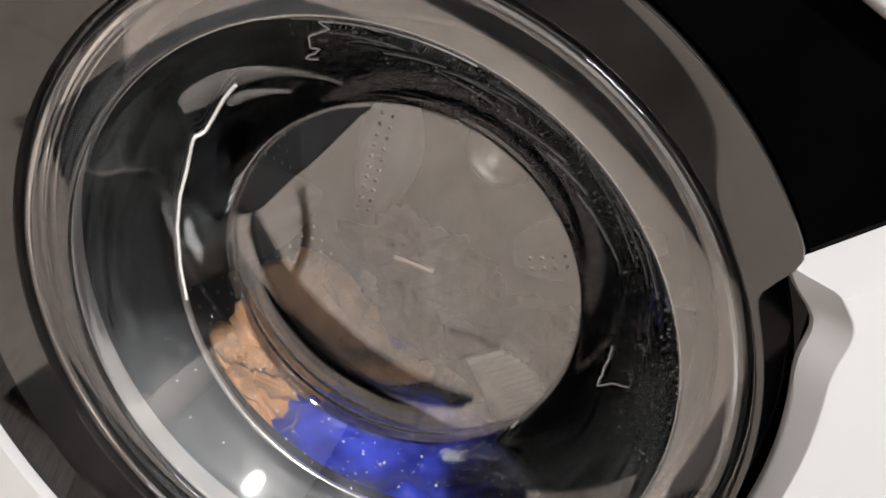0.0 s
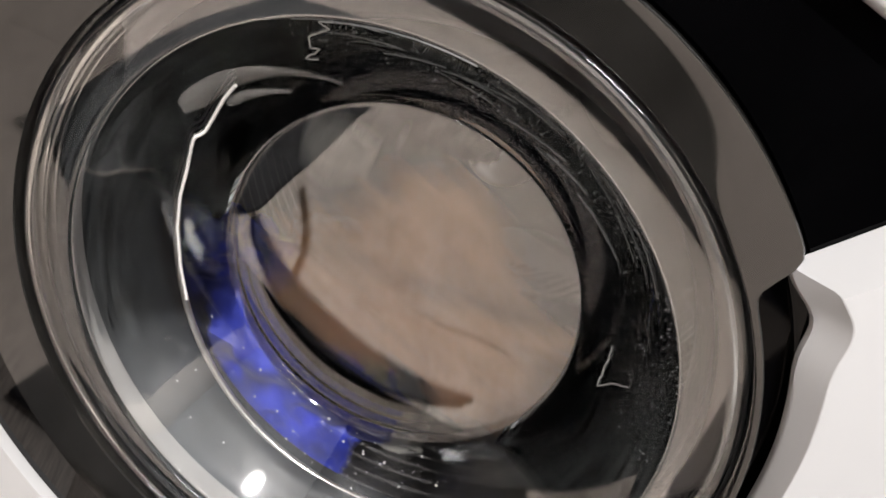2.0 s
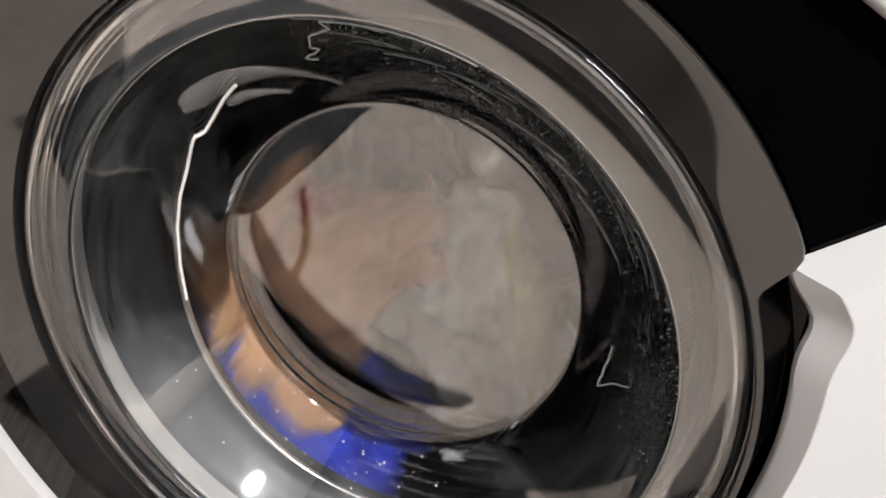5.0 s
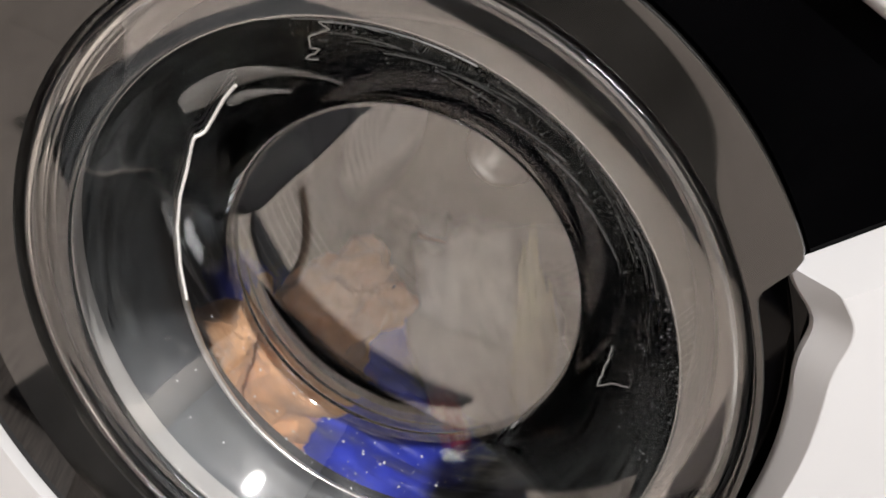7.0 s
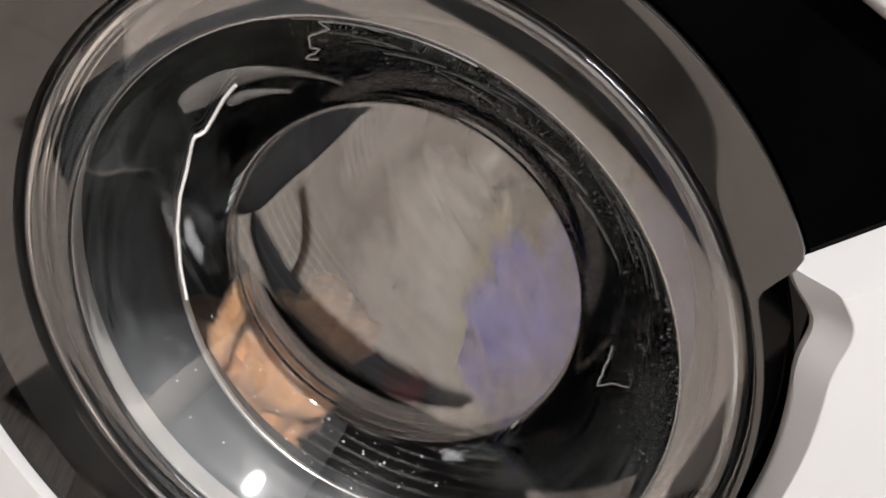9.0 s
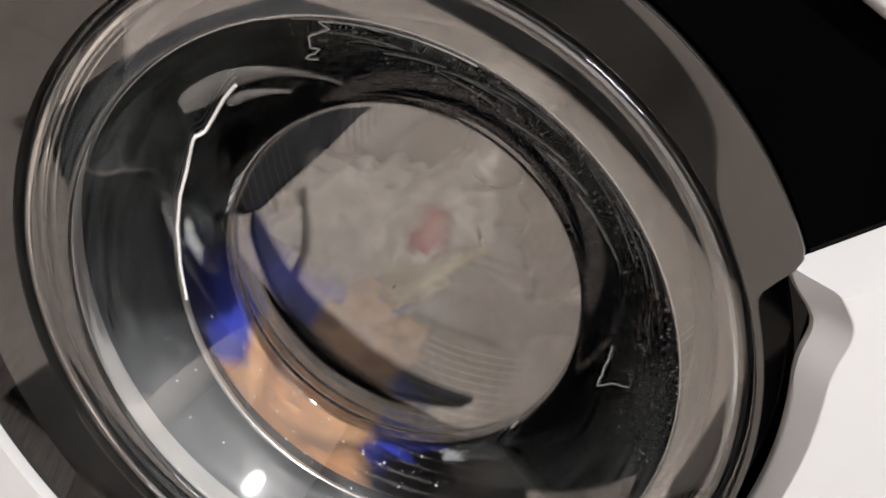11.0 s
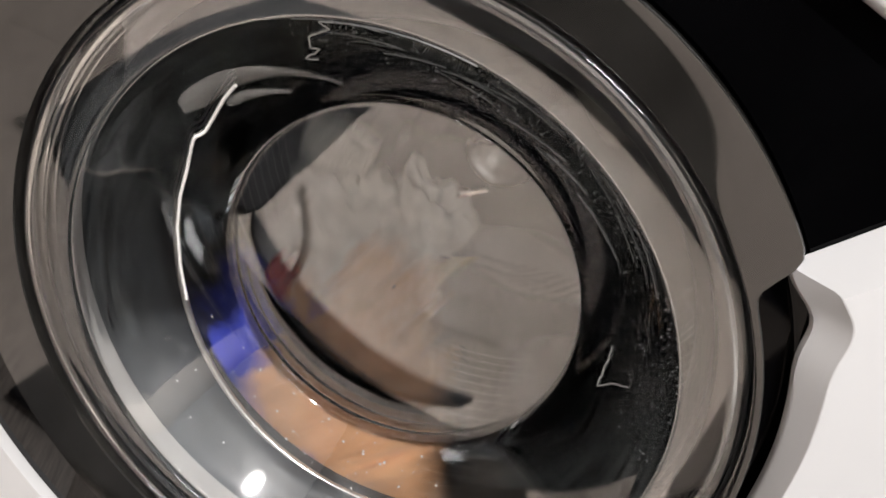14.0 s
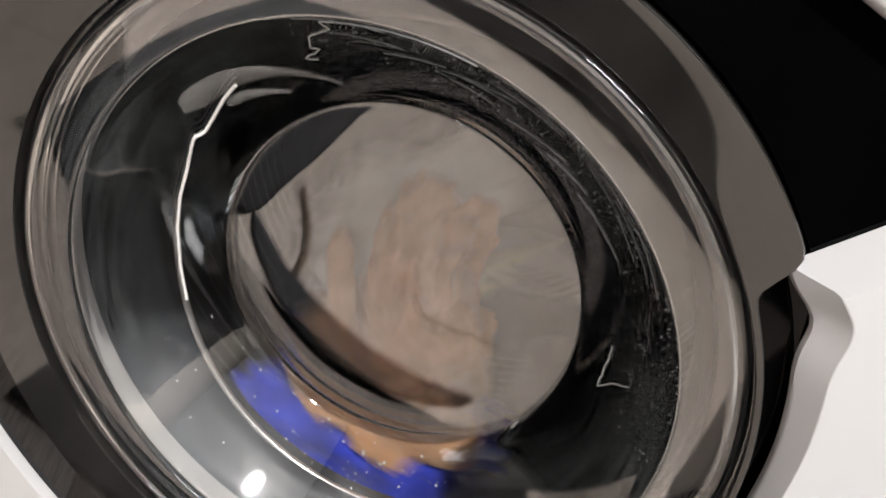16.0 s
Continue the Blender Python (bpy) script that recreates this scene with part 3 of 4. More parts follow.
def glass_marks():
    rnd = random.Random(5)
    drops = []
    for _ in range(110):
        a = rnd.gauss(-62, 28)
        y = min(0.077, max(0.028, rnd.gauss(0.062, 0.012)))
        drops.append((on_bowl(a, y, -0.0052), rnd.choice((0.0003, 0.0003, 0.0004, 0.0005, 0.0007, 0.0011)), 0.7))
    for _ in range(40):
        drops.append((on_bowl(rnd.uniform(-130, 40), rnd.uniform(0.02, 0.077), -0.0052), rnd.uniform(0.0005, 0.001), 0.7))
    flecks("water_droplets", "small water droplets on the inside of the door glass", M_FOAM, drops)
    film = []
    for _ in range(420):
        a = rnd.uniform(22, 132)
        y = abs(rnd.gauss(0.008, 0.012)) + 0.002
        film.append((on_bowl(a, min(y, 0.06), 0.0004), rnd.uniform(0.00012, 0.0004), 0.6))
    flecks("soap_film", "dried soap specks on the door glass", M_STREAK, film)
    bm = None
    for k in range(20):
        a0 = rnd.uniform(55, 115)
        y = 0.004 + 0.03 * rnd.random() ** 1.6
        n = rnd.randint(5, 14)
        slope = rnd.uniform(-0.0006, 0.0009)
        pts = [on_bowl(a0 + i * 1.1, max(0.0025, y + slope * i + 0.0006 * noise.noise((i * 0.8, k, 0))), 0.0004) for i in range(n)]
        t = tube(pts, rnd.uniform(0.00006, 0.00016), 4)
        if bm is None:
            bm = t
        else:
            me = bpy.data.meshes.new("t")
            t.to_mesh(me)
            t.free()
            bm.from_mesh(me)
            bpy.data.meshes.remove(me)
    tagged(part("soap_streaks", bm, M_STREAK), "fine dried soap streaks along the door glass", "residue", kind="stuff")
    zig = ((122.3, 0.0035), (124.7, 0.0045), (123.7, 0.0083), (128.5, 0.0139), (129.5, 0.0206), (128.5, 0.0231), (132.5, 0.0282), (129.9, 0.0308))
    tagged(part("soap_trace", tube(wavy([on_bowl(a, y, 0.0005) for a, y in zig], 0.0009), 0.00028, 5), M_STREAK2), "zigzag trace of dried soap on the door glass", "residue")
    rim = [on_bowl(122 - 2.2 * i, 0.0036 - 0.0002 * i, 0.0005) for i in range(11)]
    tagged(part("soap_trace", tube(rim, 0.0003, 5), M_STREAK), "curved trace of dried soap on the door glass", "residue")
    hair = ((37.4, 0.0456), (34, 0.047), (30.8, 0.0494), (27, 0.0505), (24.7, 0.0505), (26.5, 0.047), (29.2, 0.0416), (31, 0.035), (32.7, 0.0289))
    tagged(part("thread", tube(wavy([on_bowl(a, y, 0.0006) for a, y in hair], 0.0007), 0.0002, 5), M_STREAK2), "short white thread stuck to the door glass", "thread")
    cable = [(-0.235 + 0.105 * u + 0.016 * math.sin(math.pi * u), -0.655 + 0.20 * u, 0.0062) for u in [i / 14 for i in range(15)]]
    tagged(part("floor_cable", tube(cable, 0.006, 8), M_CABLE), "short brown cable lying on the floor", "cable")


floor = room()
machine, drum = washer()
blue, blue_parts = garment("blue_shirt", "bright blue satin shirt, wet and bunched in the drum", M_BLUE,
                           [("body", (0, 0, 0), (0.105, 0.05, 0.10), 1.0, 0.34), ("sleeve", (-0.07, 0.01, -0.035), (0.065, 0.035, 0.05), 2.0, 0.4), ("hem", (0.07, -0.005, 0.02), (0.06, 0.035, 0.045), 3.0, 0.4)])
tan, tan_parts = garment("tan_towel", "tan terry towel, wet and crumpled in the drum", M_TAN,
                         [("middle", (0, 0, 0), (0.085, 0.045, 0.068), 4.0, 0.28), ("corner", (-0.025, -0.012, -0.052), (0.055, 0.035, 0.045), 5.0, 0.35), ("fold", (0.07, 0.01, 0.02), (0.06, 0.04, 0.04), 6.0, 0.35)])
grey, grey_parts = garment("pale_sweater", "pale grey knitted sweater, wet, tumbling in the drum", M_GREY,
                           [("body", (0, 0, 0), (0.075, 0.04, 0.06), 7.0, 0.34), ("sleeve", (0.075, 0.01, 0.03), (0.055, 0.03, 0.035), 8.0, 0.4), ("sleeve", (-0.07, 0, 0.03), (0.05, 0.03, 0.035), 9.0, 0.4)])
red, red_parts = garment("red_sock", "small red cotton sock tumbling in the drum", M_RED, [("leg", (0, 0, 0), (0.015, 0.009, 0.010), 10.0, 0.4), ("toe", (0.014, 0, 0.006), (0.009, 0.007, 0.008), 11.0, 0.3)])
dark, dark_parts = garment("dark_trousers", "dark grey cotton trousers with a zip, tumbling in the drum", M_DARK,
                           [("leg", (0, 0, 0), (0.10, 0.045, 0.07), 12.0, 0.4), ("leg", (0.09, 0.01, 0.03), (0.075, 0.04, 0.05), 13.0, 0.4), ("waistband", (-0.085, 0, 0.02), (0.06, 0.04, 0.05), 14.0, 0.4)])

for k, ends in enumerate((((-0.04, 0.02, -0.07), (0.03, -0.03, -0.13), (0.10, -0.02, -0.10)), ((0.05, -0.03, -0.08), (0.0, -0.035, -0.12), (-0.07, -0.02, -0.11)))):
    p0, p1, p2 = (Vector(e) for e in ends)
    pts = [p0 * (1 - u) ** 2 + 2 * p1 * u * (1 - u) + p2 * u * u + Vector((0, 0.004 * math.sin(9 * u + k), 0.006 * math.sin(14 * u))) for u in [i / 20 for i in range(21)]]
    part("drawstring", tube(pts, 0.0022, 6), M_YELLOW, blue, "thin yellow cord")
# the towel's thick, fuzzy edge
ends = [Vector(p) for p in ((-0.070, -0.034, -0.036), (0.005, -0.044, 0.028), (0.075, -0.034, 0.087))]
rows = []
for i in range(150):
    u = i / 149
    mid = ends[0] * (1 - u) * (1 - 2 * u) + ends[1] * 4 * u * (1 - u) + ends[2] * u * (2 * u - 1)
    swell = 0.0085 * (1 - (2 * u - 1) ** 8) ** 0.5 + 0.0008
    rows.append([])
    for k in range(22):
        n = Vector((0.64 * math.sin(k / 22 * 6.2832), math.cos(k / 22 * 6.2832), -0.77 * math.sin(k / 22 * 6.2832)))
        fuzz = 1 + 0.25 * noise.noise((u * 14, n.y * 2, n.x * 2)) + 0.30 * noise.noise((u * 75, n.y * 5, n.x * 5))
        rows[-1].append(mid + n * swell * fuzz)
part("fuzzy_edge", loft(rows, closed_v=True), M_TAN, tan, "thick looped pile along the towel's edge")
hem = part("hem", crumple((0.080, 0.018, 0.016), 15.0, 0.3, level=4), M_HEM, grey, "pale yellow hem")
hem.matrix_basis = pose(0.0, -0.030, 0.055, 0, 20, 0)
rows = []
for i in range(25):
    w = 0.0016 * (1 if i % 2 else -1)
    rows.append([(-0.03 + 0.0024 * i, -0.05 + w, 0.0 + 0.02 * math.sin(i / 9)), (-0.03 + 0.0024 * i, -0.046 + w, 0.03 + 0.02 * math.sin(i / 9)), (-0.03 + 0.0024 * i, -0.040 + w, 0.03), (-0.03 + 0.0024 * i, -0.042 + w, 0.0)])
cuff = part("cuff", loft(rows, closed_v=True), M_GREY, dark, "pale ribbed cuff")
cuff.matrix_basis = pose(0.012, -0.035, 0.035, 0, 30, 0)
bm = box(-0.0020, 0.0020, -0.0012, 0.0012, -0.016, 0.016, 0.0006)
zip_part = part("zip", bm, M_STEEL, dark, "narrow metal zip")
zip_part.matrix_basis = pose(-0.086, -0.07, 0.080, 0, 70, 0)
glass_marks()


def motions():
    rows = [(0.0, 0.0), (0.45, 0.0), (0.6, 15.0), (0.75, 50.0)]
    while rows[-1][0] < 15.95:
        rows.append((rows[-1][0] + 0.2, rows[-1][1] + 72.0))
    walk(drum, [(t, pose(0, 0, 0, 0, a, 0)) for t, a in rows])
    sway = [0.0, 0.45] + [0.45 + 0.2 * i for i in range(1, 79)]
    for k, group in enumerate((blue_parts, tan_parts, grey_parts, dark_parts)):
        for j, p in enumerate(group[1:]):
            at = p.matrix_basis.translation.copy()
            walk(p, [(t, pose(at.x + 0.014 * math.sin(5.1 * max(t, 0.45) + j * 2 + k), at.y, at.z + 0.016 * math.sin(4.3 * max(t, 0.45) + j + 2 * k),
                              0, 22 * math.sin(3.7 * max(t, 0.45) + j * 1.7 + k), 0)) for t in sway])
    walk(dark, [(t, pose(0.135 * math.sin(radians(a)), 0.225 if t < 0.5 else 0.29, H + 0.135 * math.cos(radians(a)), 0, a - 140, 0)) for t, a in
                [(0.0, 140.0), (0.45, 140.0)] + [(0.45 + 0.2 * i, 140.0 + 66.0 * i) for i in range(1, 79)]])
    walk(blue, [(t, pose(x, y, H + z, 0, a, 0)) for t, x, y, z, a in (
        (0, 0.108, 0.148, -0.180, 0), (0.4, 0.108, 0.148, -0.180, 0), (0.6, 0.085, 0.172, -0.194, 18), (0.8, -0.026, 0.172, -0.195, 43), (1, -0.054, 0.172, -0.167, 52),
        (1.2, 0.032, 0.172, -0.109, 24), (1.4, 0.088, 0.172, -0.193, 18), (1.5, 0.09, 0.172, -0.192, 17), (1.6, 0.065, 0.172, -0.202, 23), (1.8, -0.049, 0.172, -0.206, 48),
        (2, -0.037, 0.172, -0.209, 46), (2.2, -0.004, 0.172, -0.147, 39), (2.4, -0.004, 0.172, -0.147, 39), (2.5, 0.014, 0.172, -0.177, 34), (2.6, 0.055, 0.172, -0.202, 25),
        (2.8, 0.027, 0.172, -0.21, 32), (3, -0.066, 0.172, -0.201, 52), (3.2, -0.039, 0.172, -0.051, 67), (3.4, 0.06, 0.172, -0.065, 3), (3.5, 0.081, 0.172, -0.129, 12),
        (3.6, 0.098, 0.172, -0.188, 16), (3.8, 0.062, 0.172, -0.203, 24), (4, -0.005, 0.172, -0.212, 39), (4.2, -0.058, 0.172, -0.117, 59), (4.5, 0.06, 0.172, -0.065, 3),
        (4.7, 0.098, 0.172, -0.188, 16), (4.9, 0.042, 0.172, -0.208, 28), (5.1, -0.043, 0.172, -0.208, 47), (5.3, -0.066, 0.172, -0.103, 64), (5.6, 0.066, 0.172, -0.073, 4),
        (5.8, 0.098, 0.172, -0.188, 16), (6, 0.027, 0.172, -0.21, 32), (6.2, -0.066, 0.172, -0.201, 52), (6.3, -0.101, 0.172, -0.159, 64), (6.5, -0.02, 0.172, -0.047, 56),
        (6.7, 0.08, 0.172, -0.03, -8), (6.9, 0.102, 0.172, -0.186, 25), (7, 0.042, 0.172, -0.208, 39), (7.15, 0.009, 0.172, -0.212, 46), (7.3, -0.073, 0.172, -0.199, 64),
        (7.5, -0.115, 0.172, -0.088, 90), (7.7, -0.007, 0.172, -0.034, 57), (7.9, 0.133, 0.172, -0.063, -4), (8, 0.200, 0.172, -0.03, -13), (8.1, 0.205, 0.172, -0.085, -14),
        (8.3, 0.095, 0.172, -0.19, 27), (8.4, -0.023, 0.172, -0.211, 53), (8.5, -0.13, 0.172, -0.15, 80), (8.7, -0.112, 0.172, -0.042, 103), (8.9, 0.062, 0.172, 0.072, 167),
        (9, 0.174, 0.172, -0.004, 208), (9.1, 0.185, 0.172, -0.037, 216), (9.2, 0.184, 0.172, -0.105, 231), (9.4, 0.093, 0.172, -0.19, 258), (9.6, 0.017, 0.172, -0.211, 275),
        (9.9, -0.096, 0.172, -0.189, 301), (10.1, -0.069, 0.172, -0.04, 327), (10.3, 0.081, 0.172, 0.018, 263), (10.6, 0.151, 0.172, -0.109, 301), (10.9, 0.046, 0.172, -0.207, 335),
        (11.1, -0.089, 0.172, -0.125, 373), (11.3, 0.006, 0.172, -0.035, 337), (11.5, 0.137, 0.172, -0.161, 312), (11.7, 0.047, 0.172, -0.207, 334), (11.9, -0.047, 0.172, -0.207, 355),
        (12, -0.106, 0.172, -0.184, 369), (12.1, -0.089, 0.172, -0.148, 370), (12.3, 0.019, 0.172, -0.107, 337), (12.5, 0.159, 0.172, -0.118, 302), (12.7, 0.07, 0.172, -0.2, 329),
        (12.9, -0.029, 0.172, -0.21, 351), (13.1, -0.114, 0.172, -0.135, 377), (13.3, -0.039, 0.172, -0.051, 375), (13.5, 0.085, 0.172, -0.1, 312), (13.7, 0.108, 0.172, -0.183, 320),
        (13.9, 0.005, 0.172, -0.212, 344), (14, -0.032, 0.172, -0.21, 352), (14.1, -0.086, 0.172, -0.194, 364), (14.3, -0.068, 0.172, -0.12, 368), (14.5, 0.023, 0.172, -0.103, 335),
        (14.7, 0.098, 0.172, -0.135, 316), (14.9, 0.067, 0.172, -0.201, 330), (15, 0.031, 0.172, -0.21, 338), (15.1, -0.014, 0.172, -0.212, 348), (15.3, -0.084, 0.172, -0.181, 365),
        (15.5, -0.036, 0.172, -0.075, 365), (15.7, 0.062, 0.172, -0.109, 321), (15.9, 0.085, 0.172, -0.194, 326), (16, 0.053, 0.172, -0.205, 333),
    )])
    walk(tan, [(t, pose(x, y, H + z, 0, a, 0)) for t, x, y, z, a in (
        (0, -0.012, 0.165, -0.158, 0), (0.4, -0.012, 0.165, -0.158, 0), (0.6, -0.047, 0.142, -0.124, 25), (0.8, -0.042, 0.142, -0.039, 46), (1, 0.029, 0.142, -0.021, -18),
        (1.2, 0.12, 0.142, -0.166, -3), (1.4, 0.014, 0.142, -0.205, 23), (1.5, -0.029, 0.142, -0.199, 33), (1.6, -0.061, 0.142, -0.184, 41), (1.8, -0.135, 0.142, -0.052, 81),
        (2, 0.029, 0.142, -0.021, 17), (2.2, 0.132, 0.142, -0.134, 25), (2.4, 0.026, 0.142, -0.203, 55), (2.5, -0.026, 0.142, -0.203, 67), (2.6, -0.079, 0.142, -0.172, 81),
        (2.8, -0.089, 0.142, -0.152, 85), (3, -0.042, 0.142, -0.039, 98), (3.2, 0.118, 0.142, -0.084, 34), (3.4, 0.06, 0.142, -0.167, 62), (3.5, -0.002, 0.142, -0.161, 79),
        (3.6, -0.006, 0.142, -0.165, 80), (3.8, -0.057, 0.142, -0.148, 95), (4, -0.028, 0.290, 0.047, 159), (4.2, 0.041, 0.142, -0.022, 223), (4.45, 0.106, 0.142, -0.13, 241),
        (4.7, 0.003, 0.142, -0.205, 271), (4.9, -0.076, 0.142, -0.168, 291), (5.1, -0.042, 0.142, -0.039, 310), (5.3, 0.052, 0.142, -0.038, 246), (5.5, 0.106, 0.142, -0.147, 260),
        (5.7, 0.016, 0.142, -0.204, 285), (5.9, -0.07, 0.142, -0.178, 306), (6.1, -0.087, 0.142, -0.135, 315), (6.3, -0.012, 0.142, -0.089, 295), (6.5, 0.113, 0.142, -0.14, 258),
        (6.7, 0.045, 0.142, -0.2, 279), (6.9, -0.031, 0.142, -0.184, 296), (7, -0.031, 0.142, -0.184, 296), (7.1, -0.072, 0.142, -0.164, 308), (7.3, -0.067, 0.142, -0.13, 311),
        (7.5, -0.006, 0.142, -0.097, 292), (7.7, 0.1, 0.142, -0.173, 265), (7.9, -0.032, 0.142, -0.202, 296), (8, -0.059, 0.142, -0.196, 302), (8.1, -0.064, 0.142, -0.179, 304),
        (8.3, -0.072, 0.142, -0.12, 313), (8.5, 0.003, 0.142, -0.06, 287), (8.7, 0.087, 0.142, -0.153, 265), (8.9, -0.007, 0.142, -0.205, 290), (9, -0.049, 0.142, -0.199, 300),
        (9.1, -0.056, 0.142, -0.194, 302), (9.2, -0.085, 0.142, -0.162, 311), (9.4, -0.048, 0.142, -0.083, 313), (9.7, 0.044, 0.142, -0.073, 264), (9.9, 0.087, 0.142, -0.171, 267),
        (10.15, -0.016, 0.142, -0.204, 292), (10.4, -0.076, 0.142, -0.168, 308), (10.6, -0.021, 0.142, -0.057, 305), (10.8, 0.08, 0.142, -0.126, 263), (11, -0.002, 0.142, -0.203, 289),
        (11.3, -0.092, 0.142, -0.126, 318), (11.5, -0.022, 0.142, -0.072, 303), (11.6, -0.05, 0.142, -0.079, 315), (11.7, -0.055, 0.142, -0.09, 314), (11.9, 0.048, 0.142, -0.13, 272),
        (12, 0.018, 0.142, -0.197, 284), (12.1, 0.029, 0.142, -0.203, 282), (12.3, -0.065, 0.142, -0.188, 304), (12.5, -0.057, 0.142, -0.106, 311), (12.7, -0.047, 0.142, -0.076, 314),
        (12.9, 0.05, 0.142, -0.097, 267), (13.1, -0.01, 0.142, -0.205, 291), (13.3, -0.05, 0.142, -0.172, 302), (13.5, -0.062, 0.142, -0.139, 308), (13.7, -0.058, 0.142, -0.067, 322),
        (13.9, 0.044, 0.142, -0.073, 264), (14.1, -0.01, 0.142, -0.205, 291), (14.3, -0.026, 0.142, -0.203, 295), (14.5, -0.072, 0.142, -0.164, 308), (14.7, -0.068, 0.142, -0.096, 317),
        (14.9, 0.015, 0.142, -0.062, 278), (15, 0.044, 0.142, -0.073, 264), (15.1, 0.097, 0.142, -0.168, 265), (15.3, 0.026, 0.142, -0.203, 283), (15.5, -0.057, 0.142, -0.18, 303),
        (15.7, -0.067, 0.142, -0.13, 311), (15.9, -0.005, 0.142, -0.082, 292), (16, 0.031, 0.142, -0.087, 273),
    )])

    def low(z):
        """How far down the drum a height lies, from 0 to 1."""
        return max(0.0, min(1.0, (-z - 0.10) / 0.05))

    walk(grey, [(t, pose(x * (1 + 0.15 * low(z)), y - 0.012 * low(z), H + z - 0.018 * low(z), 0, a, 0)) for t, x, y, z, a in (
        (0, 0.077, 0.26, -0.146, 0), (0.4, 0.077, 0.26, -0.146, 0), (0.6, 0.069, 0.225, -0.15, 3), (0.8, 0.062, 0.225, -0.153, 4), (1, 0.016, 0.225, -0.164, 18),
        (1.2, -0.134, 0.225, -0.096, 66), (1.4, -0.03, 0.225, -0.071, 41), (1.5, 0.069, 0.225, -0.105, -5), (1.6, 0.108, 0.225, -0.124, -11), (1.8, 0.033, 0.225, -0.162, 13),
        (2, -0.018, 0.225, -0.164, 27), (2.2, -0.094, 0.225, -0.136, 50), (2.4, -0.148, 0.225, -0.074, 73), (2.5, -0.023, 0.225, -0.043, 45), (2.6, 0.146, 0.225, -0.057, -19),
        (2.8, 0.121, 0.225, -0.112, -2), (3, 0.065, 0.225, -0.152, 17), (3.2, -0.02, 0.225, -0.164, 41), (3.4, -0.092, 0.225, -0.136, 63), (3.5, -0.057, 0.225, -0.047, 76),
        (3.6, -0.029, 0.225, -0.035, 68), (3.8, 0.128, 0.225, -0.104, 4), (4, 0.082, 0.225, -0.143, 21), (4.2, 0.02, 0.225, -0.164, 39), (4.5, -0.081, 0.225, -0.144, 68),
        (4.8, -0.065, 0.225, -0.054, 85), (5, 0.091, 0.225, -0.082, 21), (5.3, 0.07, 0.225, -0.15, 39), (5.6, -0.02, 0.225, -0.164, 64), (5.9, -0.135, 0.225, -0.096, 103),
        (6.1, 0.002, 0.225, -0.063, 58), (6.3, 0.122, 0.225, -0.111, 21), (6.45, 0.05, 0.225, -0.157, 45), (6.6, -0.081, 0.225, -0.144, 83), (6.7, -0.148, 0.225, -0.074, 110),
        (6.9, 0.008, 0.225, -0.071, 54), (7.1, 0.112, 0.225, -0.121, 25), (7.3, 0.036, 0.225, -0.161, 49), (7.5, -0.087, 0.225, -0.14, 84), (7.7, -0.093, 0.225, -0.122, 89),
        (7.9, -0.056, 0.225, -0.088, 85), (8, 0.101, 0.225, -0.105, 24), (8.1, 0.093, 0.225, -0.136, 31), (8.3, 0.013, 0.225, -0.165, 55), (8.5, -0.042, 0.225, -0.16, 71),
        (8.7, -0.099, 0.225, -0.132, 88), (8.9, -0.043, 0.225, -0.09, 79), (9, 0.028, 0.225, -0.082, 44), (9.1, 0.093, 0.225, -0.136, 31), (9.3, 0.033, 0.225, -0.162, 50),
        (9.6, -0.069, 0.225, -0.15, 79), (9.9, -0.068, 0.225, -0.07, 94), (10.2, 0.105, 0.225, -0.101, 30), (10.5, 0.047, 0.225, -0.158, 54), (10.8, -0.063, 0.225, -0.152, 85),
        (11, -0.062, 0.225, -0.079, 98), (11.3, 0.123, 0.225, -0.11, 34), (11.5, 0.065, 0.225, -0.152, 53), (11.7, -0.034, 0.225, -0.161, 81), (11.9, -0.097, 0.225, -0.082, 112),
        (12, 0.01, 0.225, -0.132, 68), (12.1, 0.014, 0.225, -0.08, 64), (12.3, 0.075, 0.225, -0.147, 50), (12.5, 0.005, 0.225, -0.165, 71), (12.7, -0.077, 0.225, -0.146, 94),
        (12.9, -0.048, 0.225, -0.081, 97), (13.1, 0.083, 0.225, -0.107, 42), (13.3, 0.037, 0.225, -0.161, 62), (13.5, -0.005, 0.225, -0.165, 73), (13.7, -0.066, 0.225, -0.151, 91),
        (13.9, -0.092, 0.225, -0.092, 108), (14.1, -0.003, 0.225, -0.112, 73), (14.3, 0.076, 0.225, -0.147, 50), (14.5, 0.023, 0.225, -0.163, 66), (14.7, -0.019, 0.225, -0.164, 77),
        (14.9, -0.081, 0.225, -0.144, 96), (15, -0.035, 0.225, -0.082, 90), (15.1, 0.006, 0.225, -0.051, 66), (15.3, 0.046, 0.225, -0.128, 56), (15.5, 0.052, 0.225, -0.157, 57),
        (15.7, 0, 0.225, -0.165, 72), (15.85, -0.077, 0.225, -0.146, 94), (16, -0.031, 0.225, -0.05, 97),
    )])
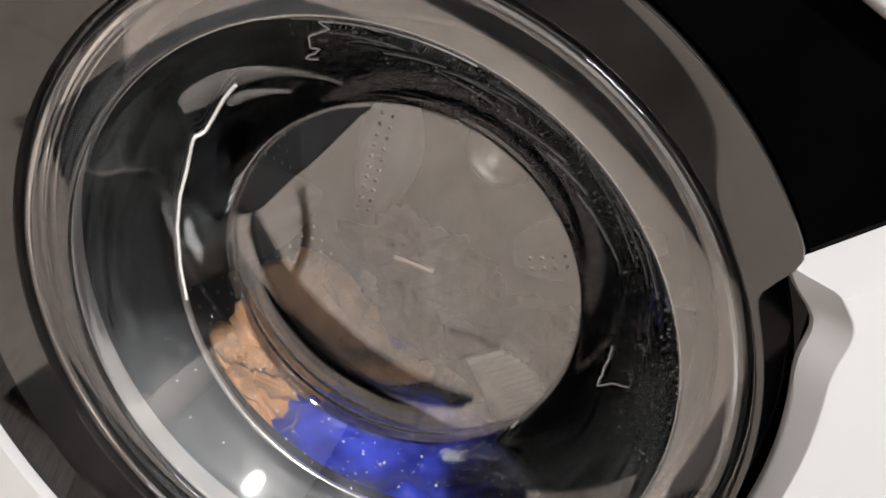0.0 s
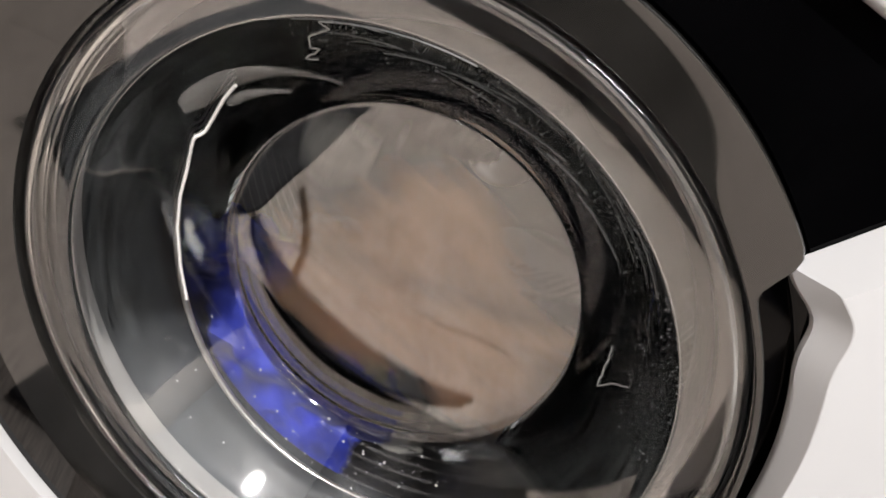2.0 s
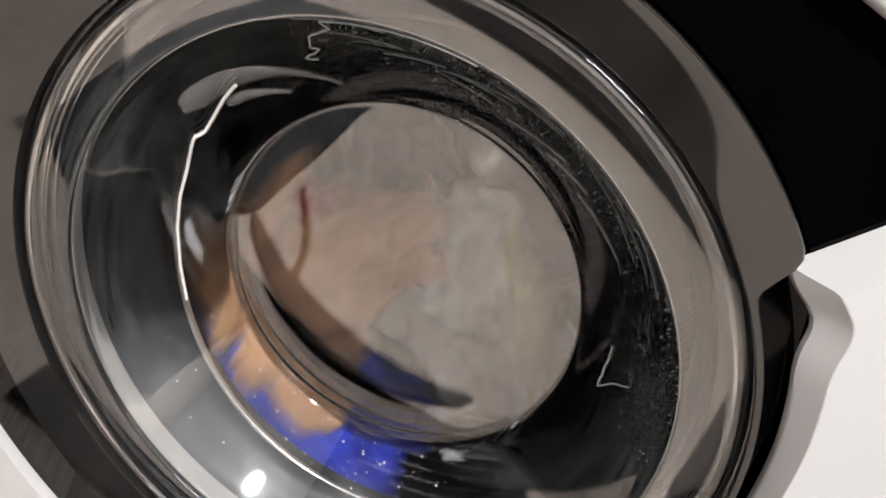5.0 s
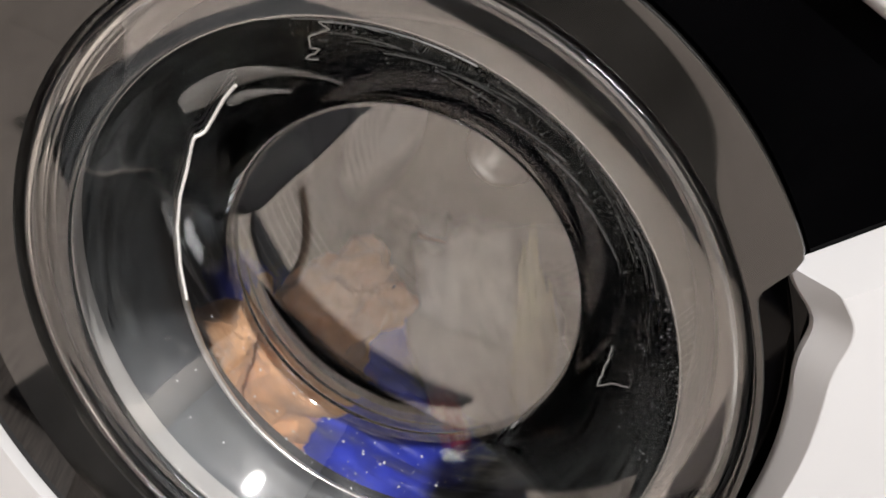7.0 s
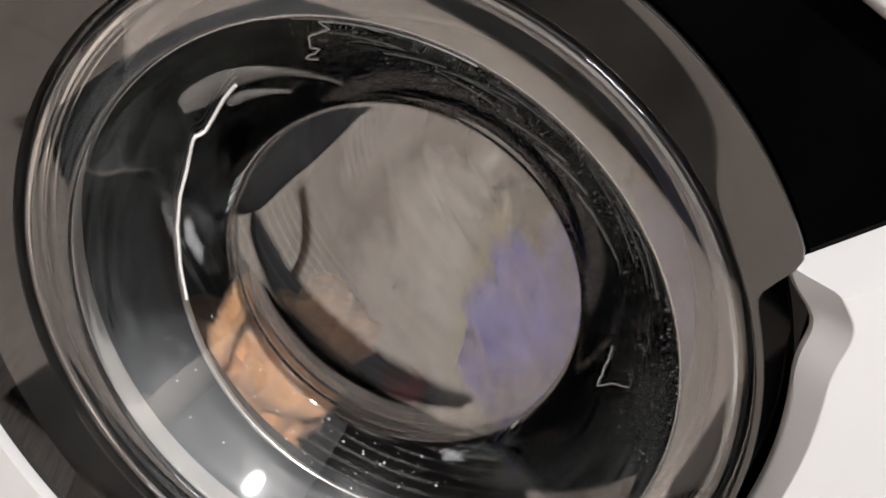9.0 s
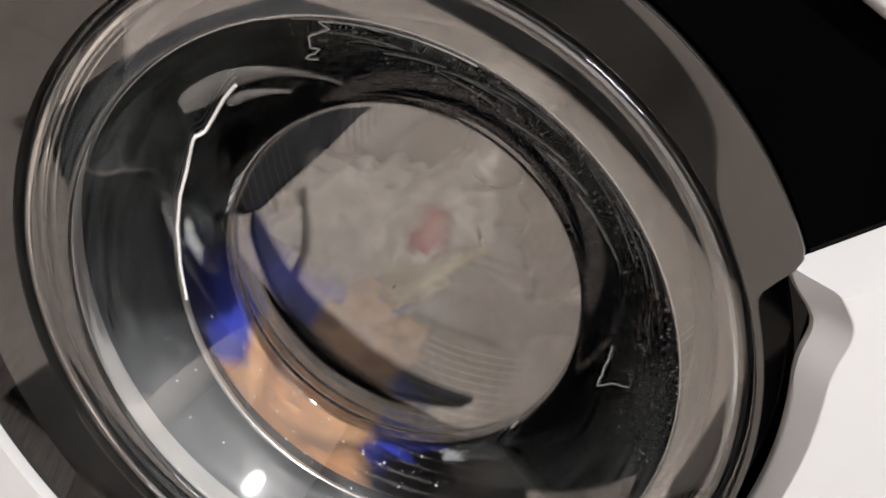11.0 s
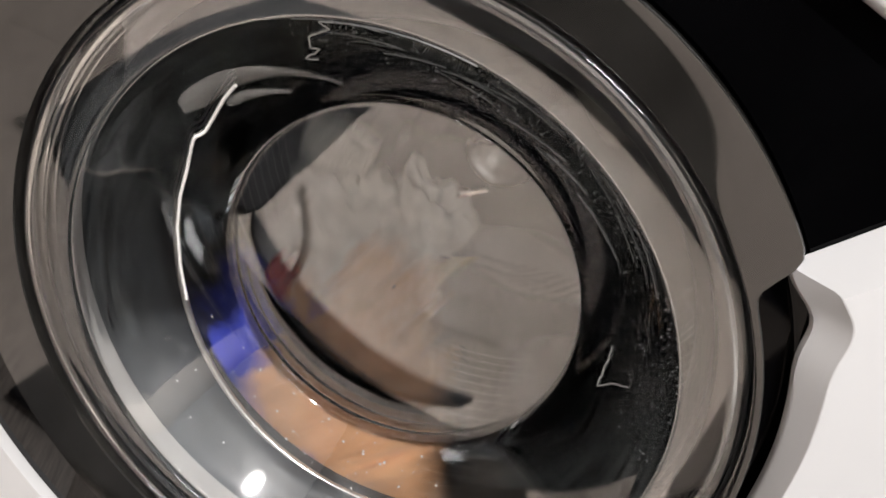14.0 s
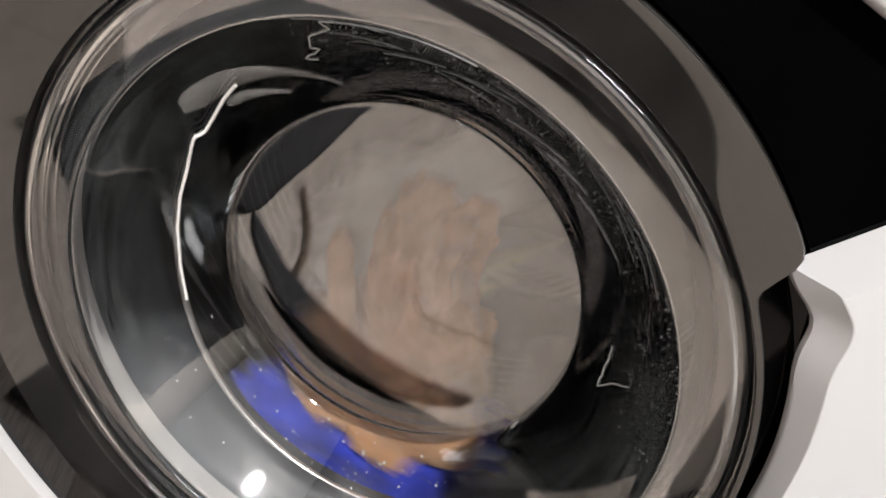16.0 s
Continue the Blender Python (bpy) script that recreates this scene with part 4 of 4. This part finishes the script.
    walk(red, [(t, pose(x, y, H + z, 0, a, 0)) for t, x, y, z, a in (
        (0, 0.169, 0.118, -0.012, 0), (0.4, 0.169, 0.118, -0.012, 0), (0.6, 0.154, 0.118, -0.093, 22), (0.8, 0.062, 0.32, -0.169, 53), (1.1, -0.087, 0.32, -0.146, 93),
        (1.4, -0.046, 0.32, 0.047, 157), (1.7, 0.107, 0.32, 0.001, 221), (2, 0.06, 0.32, -0.18, 279), (2.3, -0.087, 0.25, -0.146, 318), (2.6, -0.076, 0.118, 0.021, 378),
        (2.9, 0.099, 0.118, -0.008, 442), (3.2, 0.082, 0.118, -0.164, 489), (3.5, -0.152, 0.118, -0.079, 553), (3.7, -0.101, 0.118, -0.001, 575), (3.8, -0.057, 0.118, 0.006, 580),
        (4, -0.001, 0.118, -0.021, 516), (4.2, 0.135, 0.118, -0.082, 467), (4.5, 0.033, 0.118, -0.187, 506), (4.8, -0.092, 0.118, -0.136, 541), (5.1, -0.045, 0.118, 0.017, 602),
        (5.4, 0.11, 0.118, -0.036, 666), (5.7, 0.036, 0.118, -0.186, 715), (6, -0.087, 0.118, -0.146, 748), (6.3, -0.064, 0.118, 0, 796), (6.5, 0.082, 0.32, -0.025, 732),
        (6.7, 0.094, 0.118, -0.084, 752), (6.9, 0.036, 0.118, -0.047, 760), (7, 0.091, 0.118, -0.087, 753), (7.1, 0.113, 0.118, -0.134, 758), (7.3, 0.033, 0.118, -0.187, 782),
        (7.5, -0.096, 0.32, -0.127, 820), (7.7, -0.06, 0.118, 0.025, 880), (7.9, 0.071, 0.118, -0.011, 944), (8, 0.046, 0.118, -0.1, 990), (8.1, 0.064, 0.118, -0.103, 984),
        (8.3, 0.112, 0.118, -0.094, 970), (8.5, 0.033, 0.118, -0.187, 1002), (8.7, -0.096, 0.118, -0.127, 1039), (8.9, -0.051, 0.118, 0.012, 1092), (9, 0.055, 0.118, -0.105, 1028),
        (9.1, 0.059, 0.118, -0.165, 1034), (9.2, 0.003, 0.118, -0.187, 1049), (9.5, -0.087, 0.118, -0.146, 1074), (9.8, -0.033, 0.118, 0.028, 1138), (10.1, 0.11, 0.118, -0.036, 1202),
        (10.4, 0.033, 0.118, -0.187, 1252), (10.7, -0.092, 0.118, -0.136, 1287), (11, -0.002, 0.118, 0.024, 1351), (11.3, 0.044, 0.118, -0.141, 1415), (11.5, 0.014, 0.118, -0.175, 1425),
        (11.7, -0.061, 0.118, -0.163, 1445), (11.9, -0.077, 0.118, -0.122, 1455), (12, -0.045, 0.118, -0.11, 1447), (12.2, 0.053, 0.118, -0.056, 1394), (12.5, 0.049, 0.118, -0.184, 1417),
        (12.7, -0.007, 0.118, -0.19, 1431), (12.9, -0.092, 0.118, -0.136, 1456), (13.1, -0.04, 0.118, -0.023, 1477), (13.3, 0.082, 0.118, -0.025, 1413), (13.6, 0.062, 0.118, -0.169, 1455),
        (13.8, -0.07, 0.118, -0.157, 1491), (14.1, -0.07, 0.118, -0.039, 1520), (14.3, 0.077, 0.118, -0.018, 1456), (14.6, 0.066, 0.32, -0.174, 1501), (14.8, -0.061, 0.32, -0.163, 1534),
        (15.1, -0.045, 0.32, 0.017, 1598), (15.3, 0.088, 0.32, -0.02, 1662), (15.6, 0.06, 0.32, -0.18, 1709), (15.8, -0.07, 0.32, -0.157, 1743), (16, -0.094, 0.32, -0.05, 1774),
    )])


motions()
